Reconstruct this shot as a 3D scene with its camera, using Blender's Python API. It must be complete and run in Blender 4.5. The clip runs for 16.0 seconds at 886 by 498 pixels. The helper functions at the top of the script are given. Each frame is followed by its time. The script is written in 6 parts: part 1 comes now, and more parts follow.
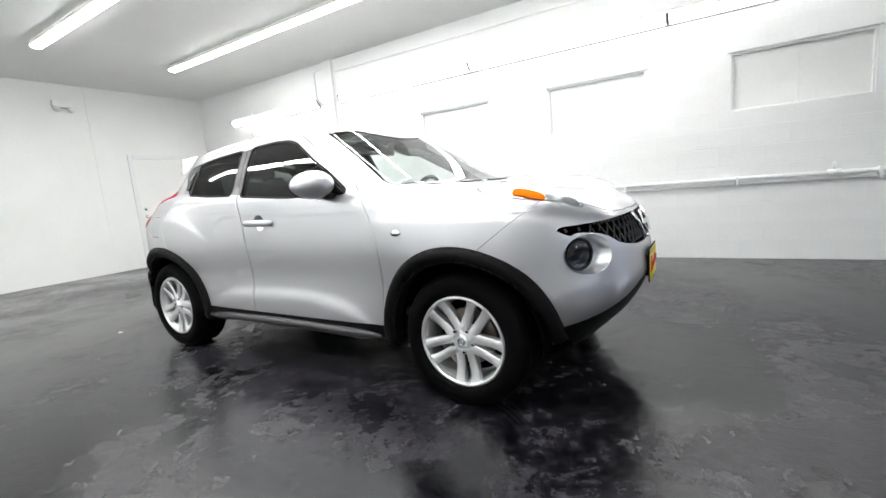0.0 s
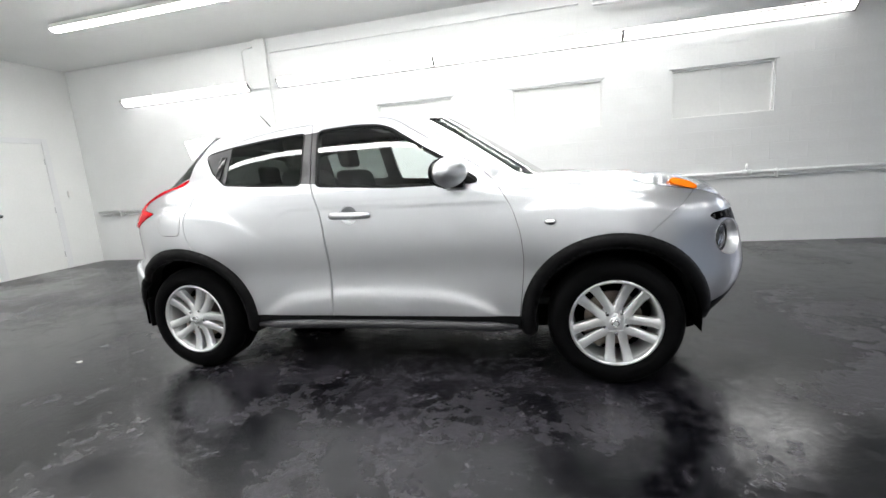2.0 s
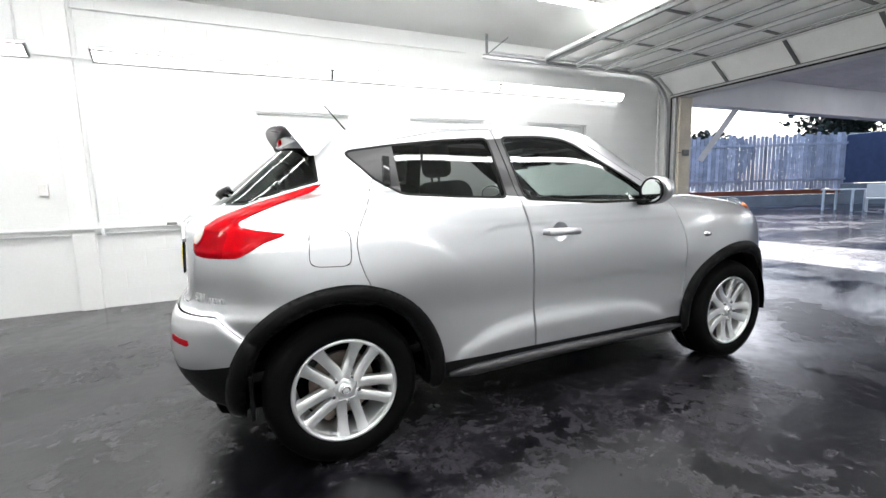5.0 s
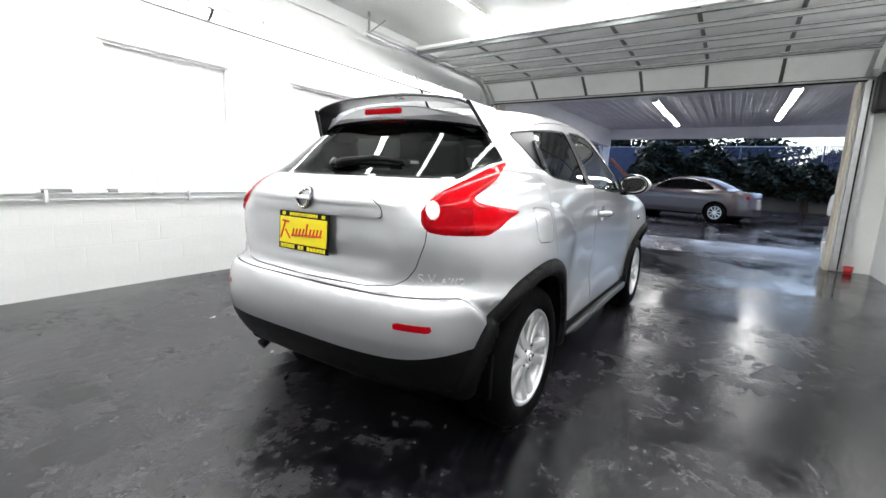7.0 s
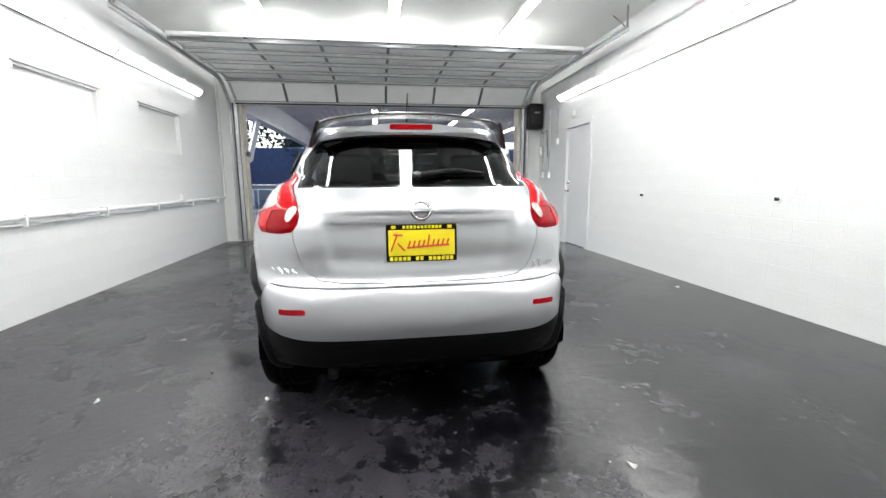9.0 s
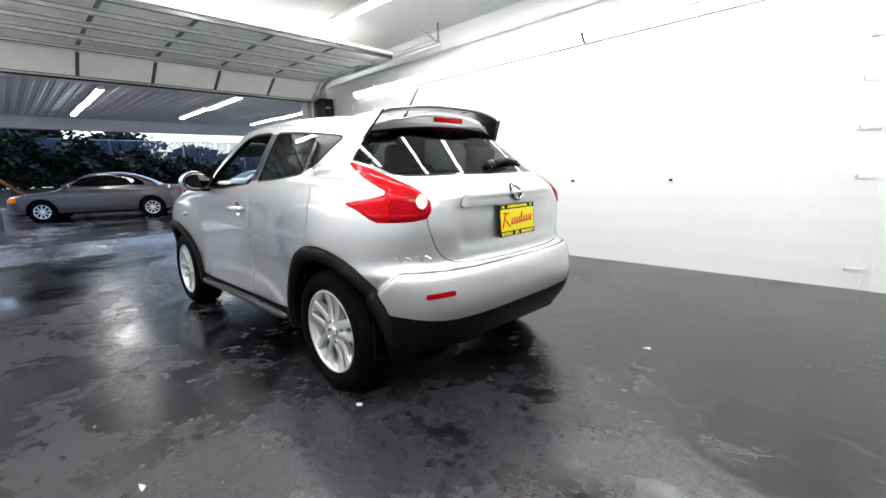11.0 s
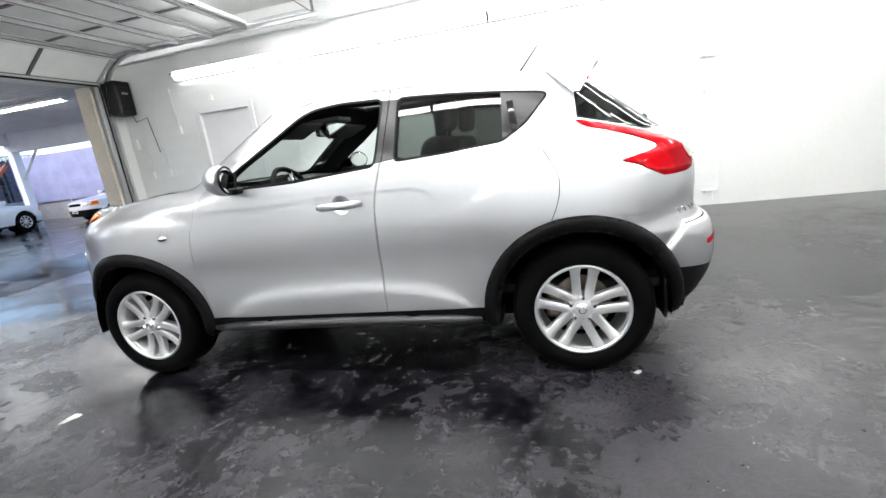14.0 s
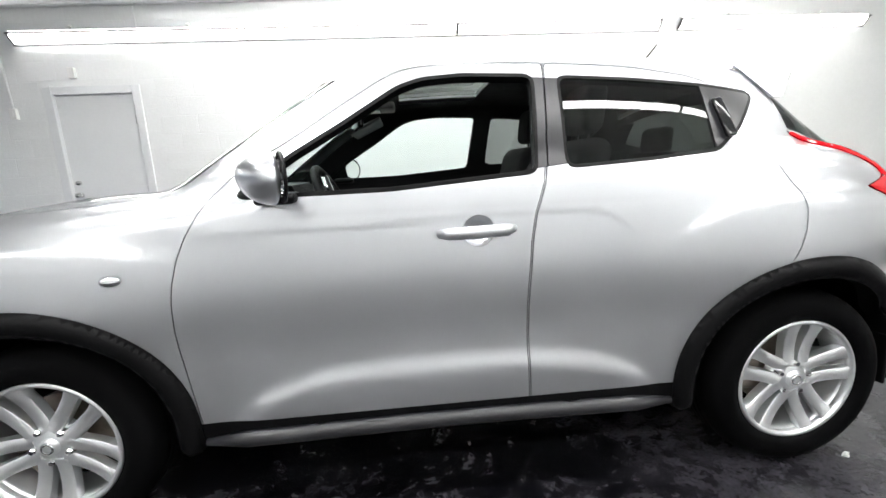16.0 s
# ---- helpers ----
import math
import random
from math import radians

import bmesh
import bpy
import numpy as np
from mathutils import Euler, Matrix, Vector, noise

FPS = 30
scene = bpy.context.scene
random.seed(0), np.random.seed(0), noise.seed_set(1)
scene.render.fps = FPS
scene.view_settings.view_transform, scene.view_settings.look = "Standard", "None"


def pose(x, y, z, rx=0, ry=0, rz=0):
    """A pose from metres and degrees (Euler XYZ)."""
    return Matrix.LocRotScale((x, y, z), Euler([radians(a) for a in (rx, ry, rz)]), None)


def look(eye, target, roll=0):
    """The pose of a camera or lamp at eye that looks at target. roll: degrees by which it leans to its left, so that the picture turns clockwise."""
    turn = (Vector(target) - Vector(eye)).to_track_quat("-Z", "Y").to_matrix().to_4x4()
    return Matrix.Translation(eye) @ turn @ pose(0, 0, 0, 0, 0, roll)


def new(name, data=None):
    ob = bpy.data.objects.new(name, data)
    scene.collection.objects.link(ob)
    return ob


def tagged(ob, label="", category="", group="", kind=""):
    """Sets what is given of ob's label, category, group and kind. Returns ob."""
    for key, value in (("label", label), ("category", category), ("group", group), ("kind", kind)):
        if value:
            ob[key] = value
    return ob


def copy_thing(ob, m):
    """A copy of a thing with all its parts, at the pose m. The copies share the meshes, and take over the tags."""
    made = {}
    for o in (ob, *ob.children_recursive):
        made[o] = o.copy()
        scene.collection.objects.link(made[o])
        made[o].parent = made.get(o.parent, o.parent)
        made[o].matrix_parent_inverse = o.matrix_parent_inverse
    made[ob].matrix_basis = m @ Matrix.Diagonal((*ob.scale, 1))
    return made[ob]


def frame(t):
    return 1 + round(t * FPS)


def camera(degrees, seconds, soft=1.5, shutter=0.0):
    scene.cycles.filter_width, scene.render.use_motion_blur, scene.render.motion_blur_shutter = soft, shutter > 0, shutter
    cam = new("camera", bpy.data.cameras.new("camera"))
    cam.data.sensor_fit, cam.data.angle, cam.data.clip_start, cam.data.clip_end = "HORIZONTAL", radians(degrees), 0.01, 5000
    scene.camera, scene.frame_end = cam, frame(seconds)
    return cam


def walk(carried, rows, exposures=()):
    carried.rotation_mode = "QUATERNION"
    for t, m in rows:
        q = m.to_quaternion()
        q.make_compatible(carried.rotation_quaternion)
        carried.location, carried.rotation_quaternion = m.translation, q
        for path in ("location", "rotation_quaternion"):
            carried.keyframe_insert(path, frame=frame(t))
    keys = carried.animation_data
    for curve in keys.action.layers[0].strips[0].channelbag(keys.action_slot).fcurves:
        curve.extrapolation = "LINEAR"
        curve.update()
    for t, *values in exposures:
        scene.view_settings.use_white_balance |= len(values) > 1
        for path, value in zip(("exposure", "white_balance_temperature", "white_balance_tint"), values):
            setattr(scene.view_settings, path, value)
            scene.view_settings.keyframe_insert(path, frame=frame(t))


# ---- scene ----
import itertools

EXPOSURES = [(0, -0.10), (1.5, -0.08), (2.0, -0.22), (2.5, -0.22), (3.0, -0.14), (4.2, -0.12), (6.5, -0.16), (7.5, -0.14), (8.5, -0.10), (10.0, -0.12), (12.5, -0.06), (13.0, -0.02), (13.5, 0.0), (14.0, 0.14), (14.5, 0.18), (15.0, 0.14), (15.5, 0.02), (16.0, -0.02)]
cam = camera(91.4, 16.0, soft=1.5)
PATH = [
    (0, look((2.258, -2.518, 1.070), (1.224, -0.830, 0.784), -4.95)),
    (0.5, look((1.941, -2.561, 1.102), (1.045, -0.804, 0.768), -6.62)),
    (1, look((1.587, -2.557, 1.115), (0.761, -0.763, 0.796), -7.12)),
    (1.5, look((1.321, -2.923, 1.147), (0.708, -1.044, 0.844), -4.22)),
    (2, look((0.952, -3.008, 1.132), (0.475, -1.096, 0.790), -4.20)),
    (2.5, look((0.564, -2.957, 1.128), (0.263, -1.018, 0.742), -4.75)),
    (3, look((0.162, -2.930, 1.139), (0.089, -0.966, 0.771), -5.48)),
    (3.5, look((-0.299, -2.862, 1.150), (-0.221, -0.887, 0.844), -3.91)),
    (4, look((-0.703, -2.837, 1.138), (-0.356, -0.881, 0.907), -1.03)),
    (4.2, look((-0.880, -2.817, 1.160), (-0.443, -0.877, 0.940), -1.60)),
    (6.3, look((-2.622, -1.917, 1.135), (-1.234, -0.510, 0.829), 2.23)),
    (6.5, look((-2.770, -1.806, 1.125), (-1.300, -0.481, 0.834), 2.11)),
    (7, look((-3.086, -1.485, 1.138), (-1.434, -0.406, 0.808), 2.32)),
    (7.5, look((-3.323, -1.090, 1.139), (-1.531, -0.270, 0.796), 2.19)),
    (8, look((-3.562, -0.695, 1.140), (-1.634, -0.287, 0.803), -0.70)),
    (8.5, look((-3.706, -0.261, 1.142), (-1.734, -0.212, 0.813), -0.82)),
    (9, look((-3.797, 0.185, 1.153), (-1.842, -0.103, 0.845), -0.43)),
    (9.5, look((-3.786, 0.639, 1.154), (-1.915, -0.003, 0.858), -0.48)),
    (10, look((-3.674, 1.079, 1.162), (-1.912, 0.188, 0.844), 0.03)),
    (10.2, look((-3.614, 1.273, 1.154), (-1.917, 0.261, 0.845), -0.14)),
    (12.3, look((-2.381, 2.561, 1.141), (-1.409, 0.864, 0.725), -2.84)),
    (12.5, look((-2.243, 2.634, 1.142), (-1.325, 0.903, 0.737), -2.72)),
    (13, look((-1.878, 2.798, 1.162), (-1.212, 0.970, 0.702), -4.09)),
    (13.5, look((-1.474, 2.818, 1.158), (-0.869, 0.979, 0.656), -6.53)),
    (14, look((-1.109, 2.810, 1.176), (-0.652, 0.920, 0.708), -7.39)),
    (14.5, look((-0.734, 2.812, 1.191), (-0.443, 0.888, 0.728), -7.13)),
    (15, look((-0.363, 2.670, 1.180), (-0.159, 0.730, 0.738), -6.33)),
    (15.5, look((-0.077, 2.452, 1.158), (-0.087, 0.493, 0.757), -4.44)),
    (16, look((0.099, 2.123, 1.153), (-0.061, 0.168, 0.765), -2.67)),
]
walk(cam, PATH, EXPOSURES)

# ---- light ----
world = bpy.data.worlds.new("overcast_sky")
scene.world = world
world.use_nodes = True
wn = world.node_tree
sky = wn.nodes.new("ShaderNodeTexSky")
sky.sky_type = 'NISHITA'
sky.sun_disc = False
sky.sun_elevation = radians(38)
sky.sun_rotation = radians(60)
sky.dust_density = 2.0
sky.ozone_density = 4.0
bgn = wn.nodes["Background"]
wn.links.new(sky.outputs[0], bgn.inputs[0])
bgn.inputs[1].default_value = 0.42
sun = new("sun", bpy.data.lights.new("sun", 'SUN'))
sun.data.energy = 2.6
sun.data.angle = radians(25)
sun.data.color = (1.0, 0.97, 0.93)
sun.matrix_world = look((0, 0, 0), (-0.45, -0.75, -0.53))
TUBE = 42.0           # brightness of the fluorescent tubes

# ---- materials ----
def mat(name, color, rough=0.5, metal=0.0, var=0.08, scale=6.0, fine=60.0, bump=0.0, bump_scale=80.0, coat=0.0, spec=0.5, rvar=0.1):
    """Principled surface with variation of colour and gloss at two scales and a fine relief."""
    m = bpy.data.materials.new(name)
    m.use_nodes = True
    nt = m.node_tree
    b = nt.nodes["Principled BSDF"]
    b.inputs["Roughness"].default_value = rough
    b.inputs["Metallic"].default_value = metal
    b.inputs["Coat Weight"].default_value = coat
    b.inputs["Coat Roughness"].default_value = 0.04
    b.inputs["Specular IOR Level"].default_value = spec
    co = nt.nodes.new("ShaderNodeTexCoord")
    n1, n2 = nt.nodes.new("ShaderNodeTexNoise"), nt.nodes.new("ShaderNodeTexNoise")
    n1.inputs["Scale"].default_value, n2.inputs["Scale"].default_value = scale, fine
    n1.inputs["Detail"].default_value = 4
    for n in (n1, n2):
        nt.links.new(co.outputs["Object"], n.inputs["Vector"])
    add = nt.nodes.new("ShaderNodeMath")
    add.operation = 'MULTIPLY_ADD'
    nt.links.new(n1.outputs["Fac"], add.inputs[0])
    add.inputs[1].default_value = 0.65
    mul = nt.nodes.new("ShaderNodeMath")
    mul.operation = 'MULTIPLY'
    mul.inputs[1].default_value = 0.35
    nt.links.new(n2.outputs["Fac"], mul.inputs[0])
    nt.links.new(mul.outputs[0], add.inputs[2])
    ramp = nt.nodes.new("ShaderNodeMapRange")
    ramp.inputs[1].default_value, ramp.inputs[2].default_value = 0.3, 0.7
    ramp.inputs[3].default_value, ramp.inputs[4].default_value = 1.0 - var, 1.0 + var
    nt.links.new(add.outputs[0], ramp.inputs[0])
    mix = nt.nodes.new("ShaderNodeVectorMath")
    mix.operation = 'SCALE'
    mix.inputs[0].default_value = color
    nt.links.new(ramp.outputs[0], mix.inputs["Scale"])
    nt.links.new(mix.outputs[0], b.inputs["Base Color"])
    if rvar:
        rr = nt.nodes.new("ShaderNodeMapRange")
        rr.inputs[1].default_value, rr.inputs[2].default_value = 0.3, 0.7
        rr.inputs[3].default_value, rr.inputs[4].default_value = rough * (1 - rvar), min(1.0, rough * (1 + rvar))
        nt.links.new(n1.outputs["Fac"], rr.inputs[0])
        nt.links.new(rr.outputs[0], b.inputs["Roughness"])
    if bump:
        n3 = nt.nodes.new("ShaderNodeTexNoise")
        n3.inputs["Scale"].default_value = bump_scale
        n3.inputs["Detail"].default_value = 6
        nt.links.new(co.outputs["Object"], n3.inputs["Vector"])
        bp = nt.nodes.new("ShaderNodeBump")
        bp.inputs["Strength"].default_value = bump
        bp.inputs["Distance"].default_value = 0.01
        nt.links.new(n3.outputs["Fac"], bp.inputs["Height"])
        nt.links.new(bp.outputs[0], b.inputs["Normal"])
    return m


def glow(name, color, strength):
    m = bpy.data.materials.new(name)
    m.use_nodes = True
    nt = m.node_tree
    nt.nodes.clear()
    e, o = nt.nodes.new("ShaderNodeEmission"), nt.nodes.new("ShaderNodeOutputMaterial")
    e.inputs[0].default_value, e.inputs[1].default_value = (*color, 1), strength
    nt.links.new(e.outputs[0], o.inputs[0])
    return m


def glass(name, tint, gloss=1.0, rough=0.01):
    """A thin pane: lets tinted light through, mirrors by Fresnel."""
    m = bpy.data.materials.new(name)
    m.use_nodes = True
    nt = m.node_tree
    nt.nodes.clear()
    tr, gl, fr, mx, o = [nt.nodes.new("ShaderNode" + k) for k in ("BsdfTransparent", "BsdfGlossy", "LayerWeight", "MixShader", "OutputMaterial")]
    tr.inputs[0].default_value = (*tint, 1)
    gl.inputs["Roughness"].default_value = rough
    p, k = nt.nodes.new("ShaderNodeMath"), nt.nodes.new("ShaderNodeMath")
    p.operation, k.operation = 'POWER', 'MULTIPLY_ADD'
    p.inputs[1].default_value = 5.0
    k.inputs[1].default_value, k.inputs[2].default_value = 0.9 * gloss, 0.045 * gloss
    fr.inputs[0].default_value = 0.5
    nt.links.new(fr.outputs["Facing"], p.inputs[0])
    nt.links.new(p.outputs[0], k.inputs[0])
    nt.links.new(k.outputs[0], mx.inputs[0])
    nt.links.new(tr.outputs[0], mx.inputs[1])
    nt.links.new(gl.outputs[0], mx.inputs[2])
    nt.links.new(mx.outputs[0], o.inputs[0])
    return m


def lens(name, color, rough=0.08, trans=0.75):
    """Coloured moulded plastic of lamps: glossy, partly see-through."""
    m = mat(name, color, rough, 0.0, 0.15, 30, 120, coat=0.0, rvar=0, spec=0.11)
    m.node_tree.nodes["Principled BSDF"].inputs["Transmission Weight"].default_value = trans
    return m


# ---- shapes ----
def empty(name, place=(0, 0, 0), turn=0.0):
    ob = new(name)
    ob.empty_display_size = 0.1
    ob.matrix_basis = pose(*place, 0, 0, turn)
    return ob


def put(name, geo, material, parent=None, label="", smooth=False, normals=None):
    """One mesh object from (verts, faces)."""
    me = bpy.data.meshes.new(name)
    me.from_pydata(geo[0], [], geo[1])
    me.materials.append(material)
    if smooth:
        me.polygons.foreach_set("use_smooth", [True] * len(me.polygons))
    if normals is not None:
        me.normals_split_custom_set_from_vertices(normals)
    me.update()
    ob = new(name, me)
    if parent is not None:
        ob.parent = parent
    if label:
        ob["label"] = label
    return ob


def part(name, bm, material, parent=None, label="", smooth=False):
    me = bpy.data.meshes.new(name)
    bm.to_mesh(me)
    bm.free()
    me.materials.append(material)
    if smooth:
        me.polygons.foreach_set("use_smooth", [True] * len(me.polygons))
        me.set_sharp_from_angle(angle=radians(38))
    ob = new(name, me)
    if parent is not None:
        ob.parent = parent
    if label:
        ob["label"] = label
    return ob


def box(x0, x1, y0, y1, z0, z1, bevel=0.004, seg=2):
    bm = bmesh.new()
    bmesh.ops.create_cube(bm, size=1.0)
    sx, sy, sz = abs(x1 - x0), abs(y1 - y0), abs(z1 - z0)
    for v in bm.verts:
        v.co = Vector(((x0 + x1) / 2 + v.co.x * sx, (y0 + y1) / 2 + v.co.y * sy, (z0 + z1) / 2 + v.co.z * sz))
    if bevel:
        bmesh.ops.bevel(bm, geom=bm.edges[:], offset=min(bevel, 0.45 * min(sx, sy, sz)), segments=seg, affect='EDGES', profile=0.5)
    return bm


def rod(path, radius, sides=10, closed=False, caps=True):
    """Tube along a list of points, as (verts, faces)."""
    pts = [Vector(p) for p in path]
    verts, faces = [], []
    n = len(pts)
    up = None
    for i, p in enumerate(pts):
        a = pts[(i - 1) % n] if (closed or i > 0) else p
        b = pts[(i + 1) % n] if (closed or i < n - 1) else p
        d = (b - a).normalized()
        if up is None:
            up = Vector((0, 0, 1)) if abs(d.z) < 0.9 else Vector((1, 0, 0))
        u = d.cross(up).normalized()
        up = u.cross(d).normalized()
        r = radius[i] if isinstance(radius, (list, tuple)) else radius
        for k in range(sides):
            t = 2 * math.pi * k / sides
            verts.append(tuple(p + u * (r * math.cos(t)) + up * (r * math.sin(t))))
    rings = n if closed else n - 1
    for i in range(rings):
        for k in range(sides):
            a, b = i * sides + k, i * sides + (k + 1) % sides
            c, d = ((i + 1) % n) * sides + (k + 1) % sides, ((i + 1) % n) * sides + k
            faces.append((a, b, c, d))
    if caps and not closed:
        faces.append(tuple(range(sides - 1, -1, -1)))
        faces.append(tuple((n - 1) * sides + k for k in range(sides)))
    return verts, faces


def lathe(profile, steps=48, axis="y"):
    """Turns (radius, along) points round the axis."""
    verts, faces = [], []
    for i in range(steps):
        t = 2 * math.pi * i / steps
        for r, a in profile:
            verts.append((r * math.cos(t), a, r * math.sin(t)) if axis == "y" else (r * math.cos(t), r * math.sin(t), a))
    m = len(profile)
    for i in range(steps):
        for k in range(m - 1):
            a, b = i * m + k, i * m + k + 1
            c, d = ((i + 1) % steps) * m + k + 1, ((i + 1) % steps) * m + k
            faces.append((a, b, c, d))
    return verts, faces


def slab(outline, axis, a, b):
    """Extrudes a flat outline of 2D points along an axis from a to b."""
    def at(p, t):
        return (t, p[0], p[1]) if axis == "x" else (p[0], t, p[1]) if axis == "y" else (p[0], p[1], t)
    n = len(outline)
    verts = [at(p, a) for p in outline] + [at(p, b) for p in outline]
    faces = [tuple(range(n)), tuple(range(2 * n - 1, n - 1, -1))] + [(i, i + n, (i + 1) % n + n, (i + 1) % n) for i in range(n)]
    return verts, faces


def moved(geo, m):
    return [tuple(m @ Vector(v)) for v in geo[0]], geo[1]


def joined(*geos):
    verts, faces = [], []
    for v, f in geos:
        k = len(verts)
        verts += v
        faces += [tuple(i + k for i in q) for q in f]
    return verts, faces


def bm_geo(bm):
    bm.verts.index_update()
    g = [tuple(v.co) for v in bm.verts], [tuple(v.index for v in q.verts) for q in bm.faces]
    bm.free()
    return g

# ---- the wash bay ----
WIN, RGT, BACK, GATE, TOP = 3.20, -3.27, -7.1, 5.32, 3.33
white_block = mat("painted_block", (0.78, 0.79, 0.79), 0.55, 0, 0.05, 1.5, 40, 0.35, 120)
white_panel = mat("painted_panel", (0.80, 0.81, 0.80), 0.5, 0, 0.04, 1.2, 30, 0.15, 200)
ceiling_paint = mat("ceiling_paint", (0.77, 0.78, 0.77), 0.6, 0, 0.05, 0.8, 30, 0.2, 150)


def wet_concrete(light=1.0):
    """Dark stained concrete: wet pools mirror, drier blotches are lighter and matt."""
    m = bpy.data.materials.new("wet_concrete")
    m.use_nodes = True
    nt = m.node_tree
    b = nt.nodes["Principled BSDF"]
    co = nt.nodes.new("ShaderNodeTexCoord")

    def noise_of(scale, detail, rough=0.55, dist=0.0):
        n = nt.nodes.new("ShaderNodeTexNoise")
        n.inputs["Scale"].default_value, n.inputs["Detail"].default_value = scale, detail
        n.inputs["Roughness"].default_value, n.inputs["Distortion"].default_value = rough, dist
        nt.links.new(co.outputs["Object"], n.inputs["Vector"])
        return n.outputs["Fac"]

    def spread(src, a, b_, lo, hi):
        r = nt.nodes.new("ShaderNodeMapRange")
        r.inputs[1].default_value, r.inputs[2].default_value, r.inputs[3].default_value, r.inputs[4].default_value = a, b_, lo, hi
        nt.links.new(src, r.inputs[0])
        return r.outputs[0]

    def op(kind, p, q):
        k = nt.nodes.new("ShaderNodeMath")
        k.operation = kind
        for i, v in enumerate((p, q)):
            if isinstance(v, float):
                k.inputs[i].default_value = v
            else:
                nt.links.new(v, k.inputs[i])
        return k.outputs[0]

    big, mid, small, fine = noise_of(0.5, 5, 0.6), noise_of(3.2, 9, 0.68, 0.6), noise_of(16, 8, 0.7, 0.3), noise_of(70, 6, 0.75)
    field = op('ADD', op('ADD', op('MULTIPLY', big, 0.44), op('MULTIPLY', mid, 0.40)), op('MULTIPLY', small, 0.16))
    split = nt.nodes.new("ShaderNodeSeparateXYZ")
    nt.links.new(co.outputs["Object"], split.inputs[0])
    field = op('ADD', field, spread(split.outputs["Y"], -3.0, 3.0, -0.036, 0.036))
    field = op('ADD', field, spread(split.outputs["X"], 0.6, 3.6, 0.0, -0.035))
    dry = spread(field, 0.468, 0.545, 0.0, 1.0)
    pool = spread(op('ADD', op('MULTIPLY', noise_of(0.8, 4, 0.5), 0.7), op('MULTIPLY', mid, 0.3)), 0.48, 0.55, 0.0, 1.0)
    ramp = nt.nodes.new("ShaderNodeMix")
    ramp.data_type = 'RGBA'
    nt.links.new(dry, ramp.inputs[0])
    ramp.inputs[6].default_value = (0.0032 * light, 0.0032 * light, 0.0046 * light, 1)
    ramp.inputs[7].default_value = (0.029 * light, 0.0274 * light, 0.0330 * light, 1)
    grain = nt.nodes.new("ShaderNodeVectorMath")
    grain.operation = 'SCALE'
    nt.links.new(ramp.outputs[2], grain.inputs[0])
    nt.links.new(op('MULTIPLY', spread(fine, 0.3, 0.7, 0.4, 1.6), spread(small, 0.3, 0.7, 0.7, 1.3)), grain.inputs["Scale"])
    nt.links.new(grain.outputs[0], b.inputs["Base Color"])
    nt.links.new(spread(dry, 0.0, 1.0, 0.50, 0.38), b.inputs["Specular IOR Level"])
    wet = spread(pool, 0.0, 1.0, 0.17, 0.05)
    nt.links.new(op('ADD', op('MULTIPLY', dry, 0.15), op('ADD', wet, op('MULTIPLY', fine, 0.06))), b.inputs["Roughness"])
    bp = nt.nodes.new("ShaderNodeBump")
    bp.inputs["Distance"].default_value = 0.004
    nt.links.new(op('MULTIPLY', spread(dry, 0.0, 1.0, 0.25, 0.75), spread(pool, 0.0, 1.0, 1.0, 0.3)), bp.inputs["Strength"])
    nt.links.new(op('ADD', op('MULTIPLY', fine, 0.6), op('MULTIPLY', small, 1.6)), bp.inputs["Height"])
    nt.links.new(bp.outputs[0], b.inputs["Normal"])
    return m


concrete = wet_concrete()


def setting(name, geo, material, label, category, parent=None):
    ob = put(name, geo, material, parent)
    tagged(ob, label, category, kind="structure")
    return ob


def wall_with_holes(name, axis, a, b, u0, u1, z0, z1, holes, material, label):
    """A wall between a and b on an axis, with rectangular openings (u0, u1, z0, z1) through it."""
    us = sorted({u0, u1, *[h[0] for h in holes], *[h[1] for h in holes]})
    zs = sorted({z0, z1, *[h[2] for h in holes], *[h[3] for h in holes]})

    def solid(i, j):
        if not (0 <= i < len(us) - 1 and 0 <= j < len(zs) - 1):
            return False
        u, z = (us[i] + us[i + 1]) / 2, (zs[j] + zs[j + 1]) / 2
        return not any(h[0] < u < h[1] and h[2] < z < h[3] for h in holes)
    verts, faces, seen = [], [], {}

    def v(t, u, z):
        p = (t, u, z) if axis == "x" else (u, t, z)
        if p not in seen:
            seen[p] = len(verts)
            verts.append(p)
        return seen[p]
    for i in range(len(us) - 1):
        for j in range(len(zs) - 1):
            if not solid(i, j):
                continue
            p, q, r, s = us[i], us[i + 1], zs[j], zs[j + 1]
            faces.append((v(a, p, r), v(a, q, r), v(a, q, s), v(a, p, s)))
            faces.append((v(b, p, r), v(b, p, s), v(b, q, s), v(b, q, r)))
            for di, dj, e in ((-1, 0, ((p, r), (p, s))), (1, 0, ((q, r), (q, s))), (0, -1, ((p, r), (q, r))), (0, 1, ((p, s), (q, s)))):
                if not solid(i + di, j + dj):
                    (e1, f1), (e2, f2) = e
                    faces.append((v(a, e1, f1), v(a, e2, f2), v(b, e2, f2), v(b, e1, f1)))
    return setting(name, (verts, faces), material, label, "wall")


